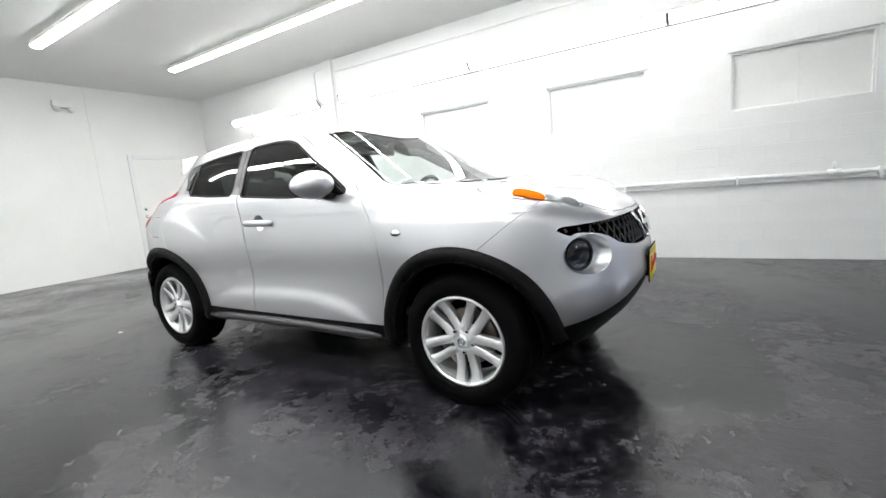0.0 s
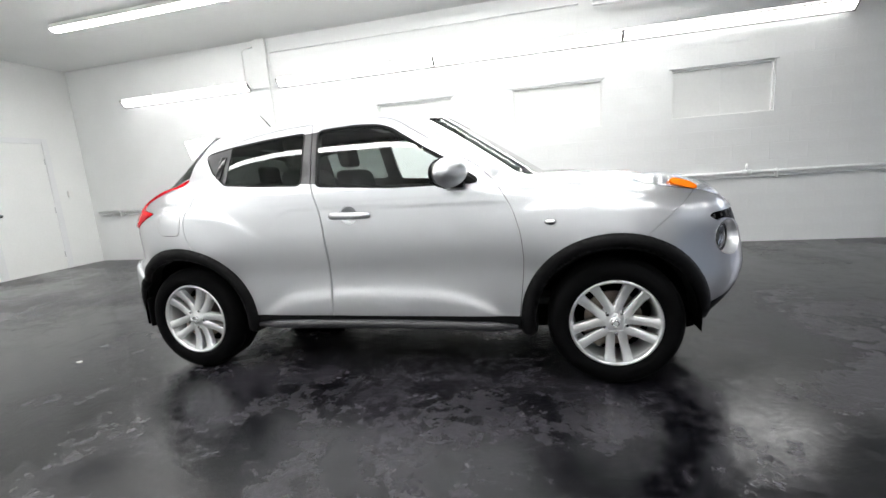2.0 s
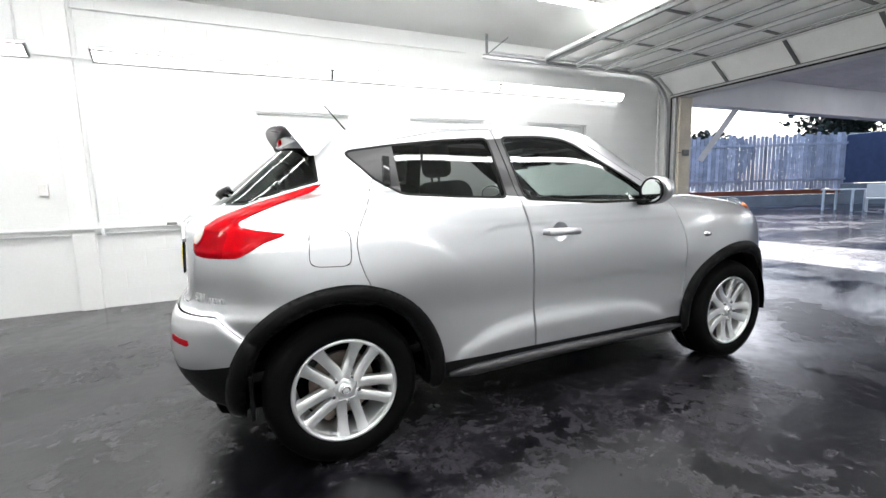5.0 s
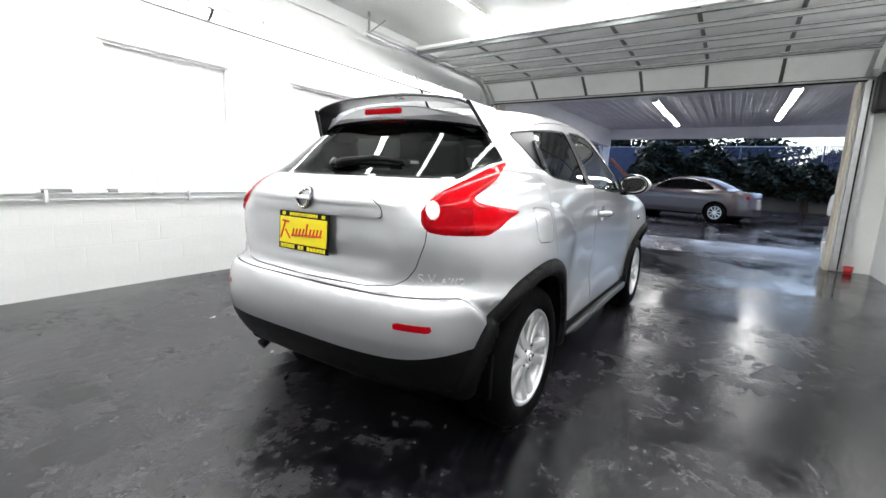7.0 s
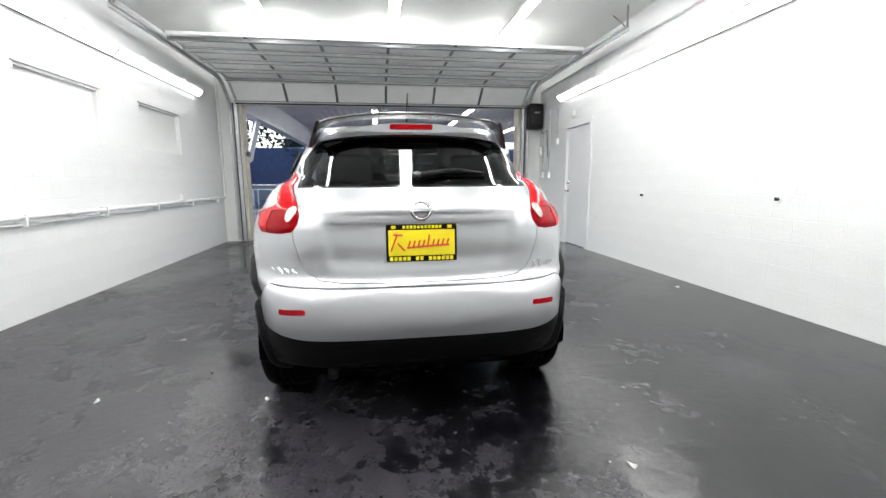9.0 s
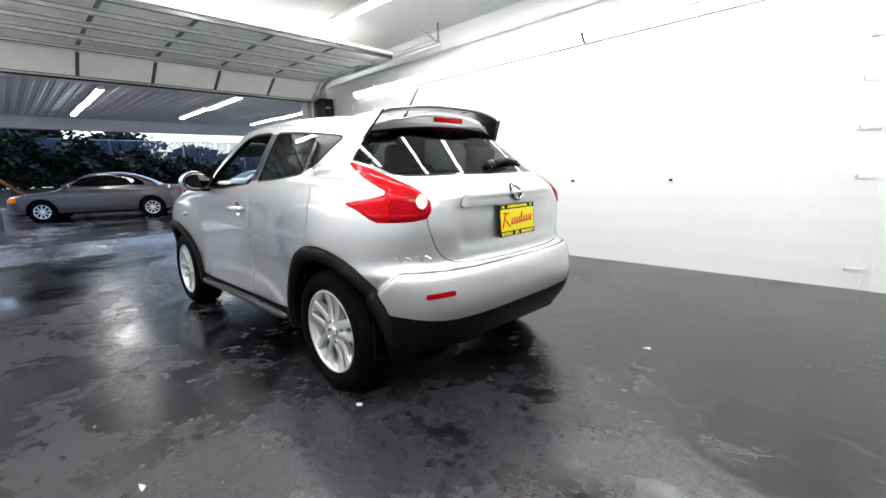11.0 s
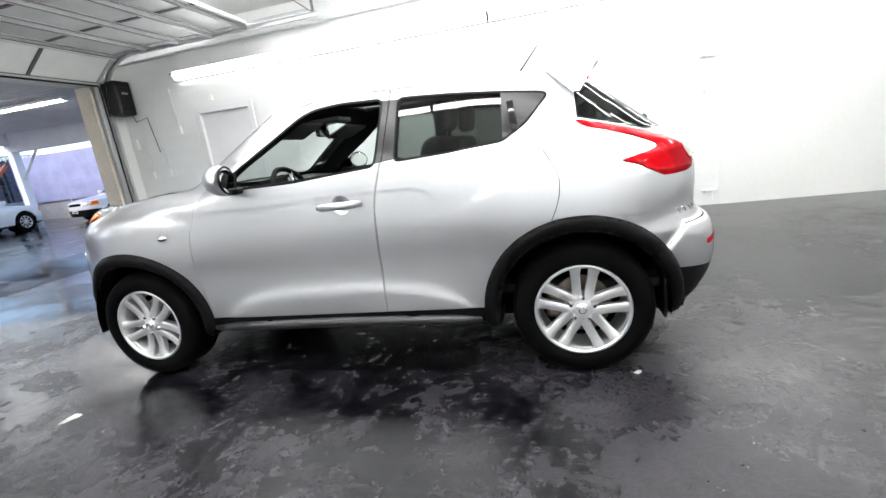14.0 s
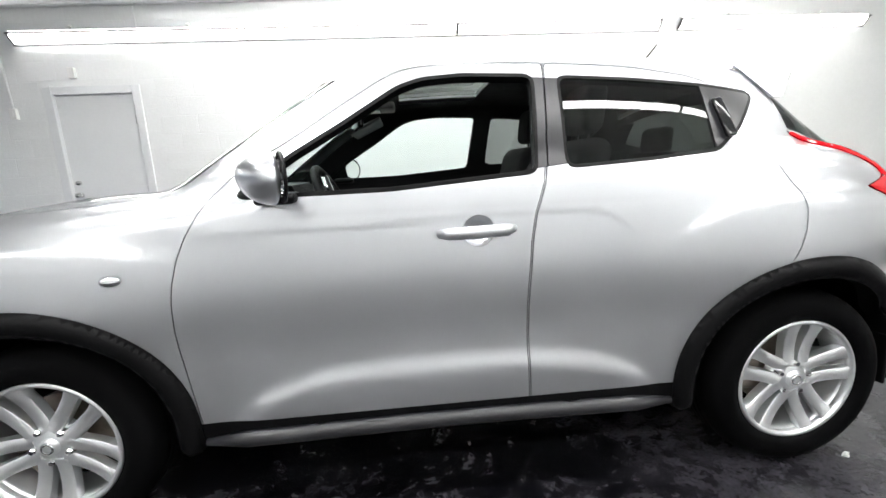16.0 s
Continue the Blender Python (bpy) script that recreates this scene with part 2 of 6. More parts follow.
WINDOWS = ((-1.43, -0.30), (0.53, 1.68), (2.50, 3.63))
floor = setting("floor", bm_geo(box(BACK - 0.2, GATE + 0.3, RGT - 0.2, WIN + 0.2, -0.2, 0.0, 0)), concrete, "dark stained wet concrete floor with puddles", "floor")
ceiling = setting("ceiling", bm_geo(box(BACK - 0.2, GATE + 0.2, RGT - 0.2, WIN + 0.2, TOP, TOP + 0.15, 0)), ceiling_paint, "flat white painted ceiling", "ceiling")
wall_windows = wall_with_holes("wall_north", "y", WIN, WIN + 0.2, BACK - 0.2, GATE + 0.2, 0, TOP, [(a, b, 1.59, 2.19) for a, b in WINDOWS], white_block, "white painted concrete block wall with three boarded windows")
wall_plain = wall_with_holes("wall_south", "y", RGT, RGT - 0.2, BACK - 0.2, GATE + 0.2, 0, TOP, [(3.06, 3.92, -0.01, 2.10)], white_block, "white painted concrete block wall")
wall_back = wall_with_holes("wall_west", "x", BACK, BACK - 0.2, RGT, WIN, 0, TOP, [], white_panel, "white painted panel wall")
wall_gate = wall_with_holes("wall_east", "x", GATE, GATE + 0.22, RGT, WIN, 0, TOP, [(-2.80, 2.77, -0.01, 2.66)], white_panel, "white painted wall round the wide garage opening")

# ---- fluorescent battens ----
tube_glow = glow("lit_tube", (1.0, 1.0, 0.985), TUBE)
lip_grey = mat("grey_lip", (0.12, 0.12, 0.12), 0.5)
enamel = mat("white_enamel", (0.82, 0.82, 0.8), 0.35, 0, 0.03)


def batten(length=2.43, lit=None):
    """A wrapped fluorescent fitting, along x, its back at z = 0 and its light below."""
    thing = empty("fluorescent_light")
    half = length / 2
    prof = [(-0.055, 0.0), (-0.074, -0.050), (-0.074, -0.059), (-0.069, -0.059), (-0.066, -0.050), (0.066, -0.050), (0.069, -0.059), (0.074, -0.059), (0.074, -0.050), (0.055, 0.0)]
    put("housing", slab(prof, "x", -half + 0.01, half - 0.01), enamel, thing)
    wrap = [(-0.064, -0.051), (-0.064, -0.062), (-0.05, -0.079), (-0.02, -0.088), (0.02, -0.088), (0.05, -0.079), (0.064, -0.062), (0.064, -0.051)]
    put("diffuser", slab(wrap, "x", -half + 0.02, half - 0.02), lit or tube_glow, thing, "glowing white plastic diffuser")
    for u in (-.6, .6):
        put("mounting_clip", bm_geo(box(u - .015, u + .015, -.09, .09, -.012, .012, .003)), enamel, thing)
    if lit:
        for s in (-1, 1):
            put("diffuser_lip", bm_geo(box(-half, half, s * .066 - .006, s * .066 + .006, -.098, -.072, .002)), lip_grey, thing, "grey metal lip")
    for s in (-1, 1):
        put("end_cap", slab([(p[0] * 1.04, p[1] * 1.03) for p in wrap] , "x", s * (half - 0.02), s * half), lip_grey if lit else enamel, thing)
    return thing


light_a = tagged(batten(), "lit white fluorescent batten fixed to the ceiling", "light", "ceiling lights")
first = True
for y in (1.6, -0.08, -1.72):
    for k in range(4):
        m = pose(-5.05 + 2.43 * (k + 0.5), y, TOP)
        if first:
            light_a.matrix_basis = m
            first = False
        else:
            copy_thing(light_a, m)
wall_glow = glow("lit_wall_tube", (1.0, 1.0, 0.985), TUBE * 0.52)
wall_a = tagged(batten(2.43, wall_glow), "lit white fluorescent batten fixed along the block wall", "light", "wall lights")
wall_a.matrix_basis = pose(-4.66, WIN - .045, 2.70, -48)
for x in (-1.73, 0.70, 3.13):
    copy_thing(wall_a, pose(x, WIN - .045, 2.70, -48))
for x in (2.93, 0.60, -1.83, -4.5):
    copy_thing(wall_a, pose(x, RGT + .045, 2.70, 48))

# ---- fixtures of the wash bay ----
steel = mat("galvanised_steel", (0.55, 0.56, 0.57), 0.42, 0.6, 0.15, 12, 90)
bright_steel = mat("bright_galvanised_steel", (0.72, 0.73, 0.73), 0.38, 0.25, 0.12, 12, 90)
dark_steel = mat("dark_steel", (0.16, 0.165, 0.17), 0.45, 0.6, 0.2, 15, 120)
door_white = mat("painted_door", (0.76, 0.77, 0.78), 0.4, 0, 0.03, 2, 40)
pipe_white = mat("painted_pipe", (0.78, 0.79, 0.79), 0.4, 0, 0.10, 8, 60, 0.3, 40)
black_box = mat("black_motor_case", (0.006, 0.006, 0.006), 0.4, 0, 0.1, spec=0.3)
grey_label = mat("grey_label", (0.35, 0.35, 0.36), 0.5)
timber = mat("painted_timber", (0.60, 0.55, 0.46), 0.6, 0, 0.2, 3, 30, 0.3, 60)
for k, (a, b) in enumerate(WINDOWS):
    w = empty("window_%d" % (k + 1), ((a + b) / 2, WIN, 1.59))
    tagged(w, "boarded-up window recess painted white over", "window", kind="structure")
    h = (b - a) / 2
    for nm, g in (("board", box(-h, -.0006, .055, .075, 0, .60, .001)), ("board", box(.0006, h, .056, .076, 0, .60, .001)),
                  ("window_sill", box(-h, h, .006, .055, 0, .018, .003)), ("window_head", box(-h, h, .012, .055, .575, .60, .003)),
                  ("window_jamb", box(-h, -h + .022, .014, .055, .018, .575, .003)), ("window_jamb", box(h - .022, h, .014, .055, .018, .575, .003))):
        part(nm, g, white_panel, w)
    tagged(part("lintel_angle", box(-h - .03, h + .03, -.012, .0, .598, .612, .002), steel, w), "thin steel lintel")
backing = part("window_backing", box(-2, 4.2, WIN + .1, WIN + .13, 1.4, 2.4, 0), white_panel, wall_windows)

# side door and back door
def plain_door(name, width, height, m, label):
    d = empty(name)
    d.matrix_basis = m
    tagged(d, label, "door", kind="structure")
    leaf = part("leaf", box(-width / 2, width / 2, .03, .07, .012, height, .003), door_white, d)
    for s in (-1, 1):
        part("jamb", box(s * (width / 2 + .002), s * (width / 2 + .09), -.018, .06, 0, height + .09, .004), door_white, d)
    part("head", box(-width / 2, width / 2, -.018, .06, height + .004, height + .09, .004), door_white, d)
    put("door_knob", moved(lathe([(0, -.055), (.022, -.052), (.028, -.038), (.02, -.022), (.012, -.012), (.03, -.004), (.03, .03)], 24), Matrix.Translation((-width / 2 + .07, 0, .98))), chrome_plain, leaf, "", True)
    put("deadbolt", moved(lathe([(0, -.012), (.022, -.010), (.026, .03)], 20), Matrix.Translation((-width / 2 + .07, 0, 1.12))), chrome_plain, leaf, "", True)
    for z in (.25, 1.0, 1.8):
        part("hinge", box(width / 2 - .012, width / 2 + .012, -.006, .03, z - .05, z + .05, .002), steel, leaf)
    return d


chrome_plain = mat("worn_chrome", (0.6, 0.6, 0.6), 0.2, 1.0, 0.1)
plain_door("door_1", .84, 2.085, pose(3.49, RGT - .0, 0, 0, 0, 180), "white painted flush door in a white frame")
plain_door("door_2", .86, 2.08, pose(BACK - .0, 2.15, 0, 0, 0, 90), "white painted flush door in the back wall")
# pilaster, panel and pipes
setting("pilaster", bm_geo(box(-3.32, -3.12, WIN - .05, WIN, 0, TOP, .004)), white_block, "white painted pilaster", "trim")
setting("wall_sheet", bm_geo(box(BACK + .004, -3.30, RGT, RGT + .014, 0, TOP, .003)), white_panel, "smooth white wall sheet", "wall")
for y in (1.15, -1.3):
    setting("wall_batten", bm_geo(box(BACK, BACK + .008, y - .03, y + .03, 0, TOP, .002)), white_panel, "white joint cover strip", "trim")
rail = empty("wall_pipe")
tagged(rail, "white painted water pipe along the block wall", "pipe")
put("pipe", rod([(-6.9, WIN - .055, .885), (-2, WIN - .055, .882), (2, WIN - .055, .878), (5.2, WIN - .055, .875), (5.24, WIN - .055, .89), (5.25, WIN - .055, .93), (5.25, WIN - .055, 3.0)], .022, 10), pipe_white, rail, "", True)
put("lower_pipe", rod([(-6.9, WIN - .04, .825), (5.0, WIN - .04, .818)], .010, 8), pipe_white, rail, "", True)
for k in range(11):
    x = -6.4 + 1.12 * k
    put("pipe_clip", bm_geo(box(x - .012, x + .012, WIN - .085, WIN, .80, .905, .004)), pipe_white, rail)
for x in (-5.2, -2.3, -1.1, .9, 3.35):
    put("coupling", rod([(x - .05, WIN - .055, .882), (x + .05, WIN - .055, .882)], .030, 12), pipe_white, rail, "", True)
put("tap", rod([(3.35, WIN - .055, .90), (3.35, WIN - .055, .985)], .013, 8), pipe_white, rail, "", True)
# thin dark sleeves for the black dirt spots on the pipe
for x0, w in ((-2.45, .14), (-1.95, .2), (-1.5, .08)):
    put("dirt_wrap", rod([(x0, WIN - .055, .888), (x0 + w, WIN - .055, .888)], [.0235, .0235], 10), dark_steel, rail, "black dirt spots on the pipe", True)


def conduit(points, r=.011, label="thin white electrical conduit on the wall"):
    return tagged(put("conduit", rod(points, r, 8), pipe_white, None, "", True), label, "conduit")


conduit([(-3.55, WIN - .02, 2.62), (-3.55, WIN - .02, 3.18), (-3.52, WIN - .02, 3.22), (-3.33, WIN - .06, 3.22)])
conduit([(-3.42, WIN - .075, 2.62), (-2.95, WIN - .075, 2.62)], .008)
conduit([(-3.10, WIN - .02, 3.12), (1.4, WIN - .02, 3.12)], .009)
conduit([(-3.08, WIN - .02, 3.30), (-3.08, WIN - .02, .95)], .007)
conduit([(4.35, RGT + .02, 2.52), (4.33, RGT + .02, 1.95)])
conduit([(4.70, RGT + .02, 2.55), (4.72, RGT + .02, 1.32)], .008)
conduit([(4.98, RGT + .02, 2.74), (5.05, RGT + .02, 1.32)], .008)
conduit([(5.2, RGT + .03, 2.98), (1.6, RGT + .03, 3.02), (-3.0, RGT + .03, 3.05)], .02, "painted pipe running under the ceiling")
conduit([(2.9, RGT + .03, 3.0), (2.9, RGT + .03, 2.72)], .008)
conduit([(-1.0, RGT + .03, 3.03), (-1.0, RGT + .03, 2.72)], .008)


def outlet(x, y, z, s, w=.07, h=.115, label="white plastic switch box on the wall"):
    o = empty("switch_box", (x, y, z))
    tagged(o, label, "switch box")
    part("case", box(-w / 2, w / 2, 0, s * .045, -h / 2, h / 2, .006), enamel, o)
    part("rocker", box(-.012, .012, s * .045, s * .052, -.025, .025, .003), enamel, o)
    return o


for x, z in ((4.33, 1.90), (4.72, 1.27), (5.05, 1.27), (3.65, 2.31)):
    outlet(x, RGT, z, 1)
outlet(5.22, RGT, 1.78, 1, .09, .16, "grey metal control box with push buttons")
outlet(-3.5, WIN, 1.30, -1)
o = outlet(0, 0, 0, 1)
o.matrix_basis = pose(BACK, 2.85, 1.25, 0, 0, -90)
alarm = empty("emergency_light", (BACK, .78, 2.99))
tagged(alarm, "white emergency light with two lamp heads", "light")
part("case", box(0, .07, -.14, .14, -.06, .06, .012), enamel, alarm)
for s in (-1, 1):
    put("lamp_head", moved(lathe([(0, .05), (.04, .045), (.05, .02), (.035, -.02), (0, -.025)], 20), Matrix.Translation((.06, s * .10, -.085)) @ Euler((0, 0, radians(-90))).to_matrix().to_4x4()), enamel, alarm, "", True)
# brackets up the plain wall
for x, z, w in ((-3.22, 2.135, .25), (-3.17, 1.79, .20), (-3.18, 1.40, .20), (-3.19, .99, .17), (-3.18, .18, .15)):
    b = empty("wall_hook", (x, RGT, z))
    tagged(b, "small white painted steel hook on the wall", "hook", "wall hooks")
    part("plate", box(-w / 2, w / 2, .0, .016, -.014, .014, .004), pipe_white, b)
    put("arm", rod([(w * .4, .015, 0), (w * .4, .06, -.005), (w * .4, .065, .02)], .007, 6), steel, b)
    put("stem", rod([(-w * .3, .012, 0), (-w * .3, .012, -.12)], .006, 6), pipe_white, b)
for x, z in ((-1.64, .98), (-.47, .98), (1.51, .96)):
    p = empty("hose_spout", (x, RGT, z))
    tagged(p, "small dark pipe stub in the wall", "pipe stub")
    put("flange", moved(lathe([(0, .004), (.035, .004), (.04, 0)], 20), Matrix()), pipe_white, p, "", True)
    put("stub", rod([(0, 0, 0), (0, .03, 0)], .016, 10), black_box, p)

# ---- overhead door, open ----
gd = empty("garage_door")
tagged(gd, "open white sectional garage door with grey steel stiles", "garage door")
door_panel_white = mat("garage_panel", (0.90, 0.91, 0.90), 0.45, 0, 0.06, 3, 40)
stations = [(2.50, 3.035), (3.05, 3.035), (3.60, 3.035), (4.15, 3.03), (4.70, 3.01), (5.17, 2.665)]
Y0, Y1 = -2.84, 2.81
for k in range(5):
    (xa, za), (xb, zb) = stations[k], stations[k + 1]
    length, ang = math.hypot(xb - xa, zb - za), math.atan2(za - zb, xb - xa)
    m = Matrix.Translation((xa, 0, za)) @ Euler((0, ang, 0)).to_matrix().to_4x4()
    sec = put("panel", moved(bm_geo(box(.004, length - .004, Y0, Y1, 0, .045, .004)), m), door_panel_white, gd)
    for j in range(7):
        y = Y0 + .03 + (Y1 - Y0 - .06) * j / 6
        put("stile", moved(bm_geo(box(.006, length - .006, y - .022, y + .022, -.014, -.001, .002)), m), steel if j in (0, 6) else dark_steel, sec)
        if k < 4:
            put("hinge", moved(bm_geo(box(length - .05, length + .05, y - .03, y + .03, -.026, -.015, .003)), m), steel, sec)
    for u, wd, dp in ((.04, .018, .05), (length - .04, .018, .022)):
        put("strut", moved(bm_geo(box(u - wd, u + wd, Y0 + .01, Y1 - .01, -.015 - dp, -.015, .004)), m), dark_steel if k == 0 and u < .1 else bright_steel, sec)
        put("strut_lip", moved(bm_geo(box(u - wd - .012, u - wd, Y0 + .01, Y1 - .01, -.015 - dp, -.010 - dp, .001)), m), dark_steel, sec)
    if k == 4:
        put("bottom_seal", moved(bm_geo(box(length - .002, length + .03, Y0, Y1, -.02, .05, .008)), m), black_box, sec)
for s, y in ((1, 2.90), (-1, -2.93)):
    tr = empty("door_track", (0, y, 0))
    tagged(tr, "galvanised steel overhead door track", "door track", "door tracks")
    path = [(1.55, 3.02), (4.55, 3.02)] + [(4.55 + .66 * math.sin(a), 3.02 - .66 + .66 * math.cos(a)) for a in np.linspace(.15, math.pi / 2, 8)] + [(5.21, .05)]
    v, q = [], []
    for i, (x, z) in enumerate(path):
        a, b = path[max(i - 1, 0)], path[min(i + 1, len(path) - 1)]
        d = Vector((b[0] - a[0], b[1] - a[1])).normalized()
        n = Vector((-d.y, d.x))
        for u, w in ((-.028, 0), (-.028, .045), (.028, .045), (.028, 0), (.023, 0), (.023, .04), (-.023, .04), (-.023, 0)):
            v.append((x + n.x * u, s * w, z + n.y * u))
    for i in range(len(path) - 1):
        for j in range(8):
            q.append((i * 8 + j, i * 8 + (j + 1) % 8, (i + 1) * 8 + (j + 1) % 8, (i + 1) * 8 + j))
    put("channel", (v, q), steel, tr)
    for x in (1.62, 3.4):
        put("hanger", bm_geo(box(x - .02, x + .02, s * .05, s * .056, 3.0, TOP, .001)), dark_steel, tr)
        put("hanger_brace", rod([(x, s * .055, 3.05), (x + .35, s * .055, TOP - .01)], .008, 6), dark_steel, tr)
    put("spring", rod([(1.7, s * .06, 3.10), (3.3, s * .06, 3.10)], .018, 8), steel, tr)
    put("jamb_angle", bm_geo(box(5.24, 5.30, s * -.10, s * .02, .02, 2.66, .002)), steel, tr)
    put("jamb_seal", bm_geo(box(5.225, 5.238, s * -.036, s * -.018, .02, 2.66, .002)), black_box, tr, "black rubber seal")
put_l = setting("door_jamb", bm_geo(box(GATE - .04, GATE + .26, 2.735, 2.772, 0, 2.655, .004)), timber, "weathered painted timber door jamb", "trim")
put_r = setting("door_jamb", bm_geo(box(GATE - .04, GATE + .22, -2.80, -2.765, 0, 2.655, .004)), timber, "weathered painted timber door jamb", "trim")
latch = empty("junction_box", (GATE + .10, 2.735, 1.72))
tagged(latch, "small grey metal box on the timber door jamb", "junction box")
part("case", box(-.06, .06, -.055, .0, -.05, .05, .006), dark_steel, latch)
put("cable", rod([(-.06, -.02, 0), (-.135, -.012, .005), (-.14, .02, .005)], .006, 6), dark_steel, latch)
opener = empty("door_opener", (5.12, -3.08, 2.22))
tagged(opener, "black wall-mounted garage door opener motor", "door opener")
part("case", box(-.13, .13, -.14, .15, .0, .50, .03, 3), black_box, opener)
part("cover", box(-.137, .0, -.12, .13, .06, .42, .02, 3), black_box, opener, "ribbed black cover")
part("label_plate", box(-.141, -.136, -.05, .06, .30, .33, .002), grey_label, opener)
part("bracket", box(.0, .18, -.19, -.12, .10, .50, .004), steel, opener)
put("drive_shaft", rod([(.05, .1, .52), (.05, 5.9, .52)], .0125, 10), steel, opener, "", True)
put("cable_drum", moved(lathe([(0, -.04), (.06, -.04), (.05, -.03), (.05, .03), (.06, .04), (0, .04)], 24), Matrix.Translation((.05, .2, .52))), steel, opener, "", True)
put("power_cord", rod([(0, -.12, .1), (-.05, -.15, -.1), (-.25, -.17, -.05), (-.32, -.175, -.6)], .006, 6), black_box, opener)
# scraps on the floor; the largest stands in for a white reflection
paper = mat("scrap_and_glint_white", (0.7, 0.7, 0.68), 0.5, 0, 0.1, 30, 100)
for x, y, r, a in ((-2.32, -.81, .02, 20), (1.43, 1.25, .045, 70), (-1.50, .81, .016, 10), (.36, -3.0, .02, 40), (-1.38, 1.71, .02, 0)):
    n = 9
    rim = [(r * (1 + .35 * math.sin(3 * t + a)) * math.cos(t), r * .6 * (1 + .3 * math.cos(2 * t + a)) * math.sin(t), .006 + .005 * math.sin(2 * t)) for t in np.linspace(0, 2 * math.pi, n + 1)[:-1]]
    g = (rim + [(x_, y_, 0.0005) for x_, y_, z_ in rim] + [(0, 0, .010)], [(i, (i + 1) % n, 2 * n) for i in range(n)] + [(i, i + n, (i + 1) % n + n, (i + 1) % n) for i in range(n)])
    s = put("scrap_and_glint", g, paper)
    s.matrix_basis = pose(x, y, 0, 0, 0, a)
    tagged(s, "small white paper scrap on the wet floor, the largest standing in for a reflection", "scrap")

# ---- the parked crossover ----
def curve(xs, ys, soft=0.0):
    """A smooth line through the given stations, flat beyond the ends; soft evens it out over that length."""
    xs, ys = np.array(xs, float), np.array(ys, float)
    if xs[0] > xs[-1]:
        xs, ys = xs[::-1], ys[::-1]
    d = np.diff(ys) / np.diff(xs)
    m = np.concatenate([[d[0]], np.where(d[:-1] * d[1:] > 0, 2 * d[:-1] * d[1:] / (d[:-1] + d[1:] + 1e-12), 0), [d[-1]]])

    def f(x):
        x = np.clip(x, xs[0], xs[-1])
        i = np.clip(np.searchsorted(xs, x, side="right") - 1, 0, len(xs) - 2)
        h = xs[i + 1] - xs[i]
        t = (x - xs[i]) / h
        return (2 * t**3 - 3 * t**2 + 1) * ys[i] + (t**3 - 2 * t**2 + t) * h * m[i] + (3 * t**2 - 2 * t**3) * ys[i + 1] + (t**3 - t**2) * h * m[i + 1]
    if not soft:
        return f
    s = np.arange(xs[0] - 3 * soft, xs[-1] + 3 * soft, .0015)
    k = np.exp(-.5 * (np.arange(-3 * soft, 3 * soft, .0015) / soft) ** 2)
    k = k / k.sum()
    pad = len(k) // 2
    table = np.convolve(np.pad(f(s), (pad, len(k) - 1 - pad), "edge"), k, "valid")
    return lambda x: np.interp(x, s, table)


def step(t):
    return 1 / (1 + np.exp(-np.clip(t, -30, 30)))


def smax(a, b, r):
    h = np.maximum(r - np.abs(a - b), 0)
    return np.maximum(a, b) + h * h / (4 * r)


AXLE, HUB, TREAD = 1.265, 0.325, 0.80
nose = curve([.16, .25, .34, .42, .50, .58, .66, .78, .88, .96, 1.04], [1.62, 1.765, 1.87, 1.945, 1.99, 2.01, 2.005, 1.98, 1.94, 1.88, 1.79])
stern = curve([.22, .34, .44, .53, .62, .68, .705, .74, .80, .88, .96, 1.03, 1.08, 1.12, 1.18, 1.3], [-1.80, -1.89, -1.945, -1.962, -1.955, -1.935, -1.90, -1.885, -1.885, -1.888, -1.882, -1.868, -1.828, -1.765, -1.68, -1.53])
flank = curve([.18, .30, .40, .50, .60, .72, .85, .96, 1.05, 1.12, 1.25], [.775, .787, .789, .786, .784, .793, .801, .797, .783, .764, .69], .03)
ledge_low = curve([.75, .60, .45, .26, 0, -.28, -.5, -.65, -.8], [.33, .42, .475, .50, .505, .50, .475, .42, .33], .03)
ledge_rear = curve([-.6, -.72, -.86, -1.02, -1.2, -1.4, -1.55, -1.75], [.78, .85, .935, 1.0, 1.022, 1.02, .985, .93], .03)
ledge_front = curve([.70, .85, 1.0, 1.2, 1.4, 1.6], [.90, .93, .955, .985, .985, .95], .03)
hood_line = curve([2.05, 1.97, 1.9, 1.8, 1.6, 1.3, 1.0, .72, .55, .40, .2, -1.0, -1.3, -1.6, -2.0], [.84, .905, .935, .962, 1.0, 1.045, 1.08, 1.10, 1.13, 1.16, 1.18, 1.18, 1.17, 1.16, 1.15])
roof_line = curve([.75, .4, .2, 0, -.3, -.6, -.9, -1.2, -1.45, -1.7], [1.40, 1.485, 1.51, 1.525, 1.53, 1.523, 1.505, 1.475, 1.44, 1.40])


crease = curve([.8, .4, 0, -.35, -.5, -.58, -.64], [.967, .972, .982, .99, .985, .955, .90], .02)


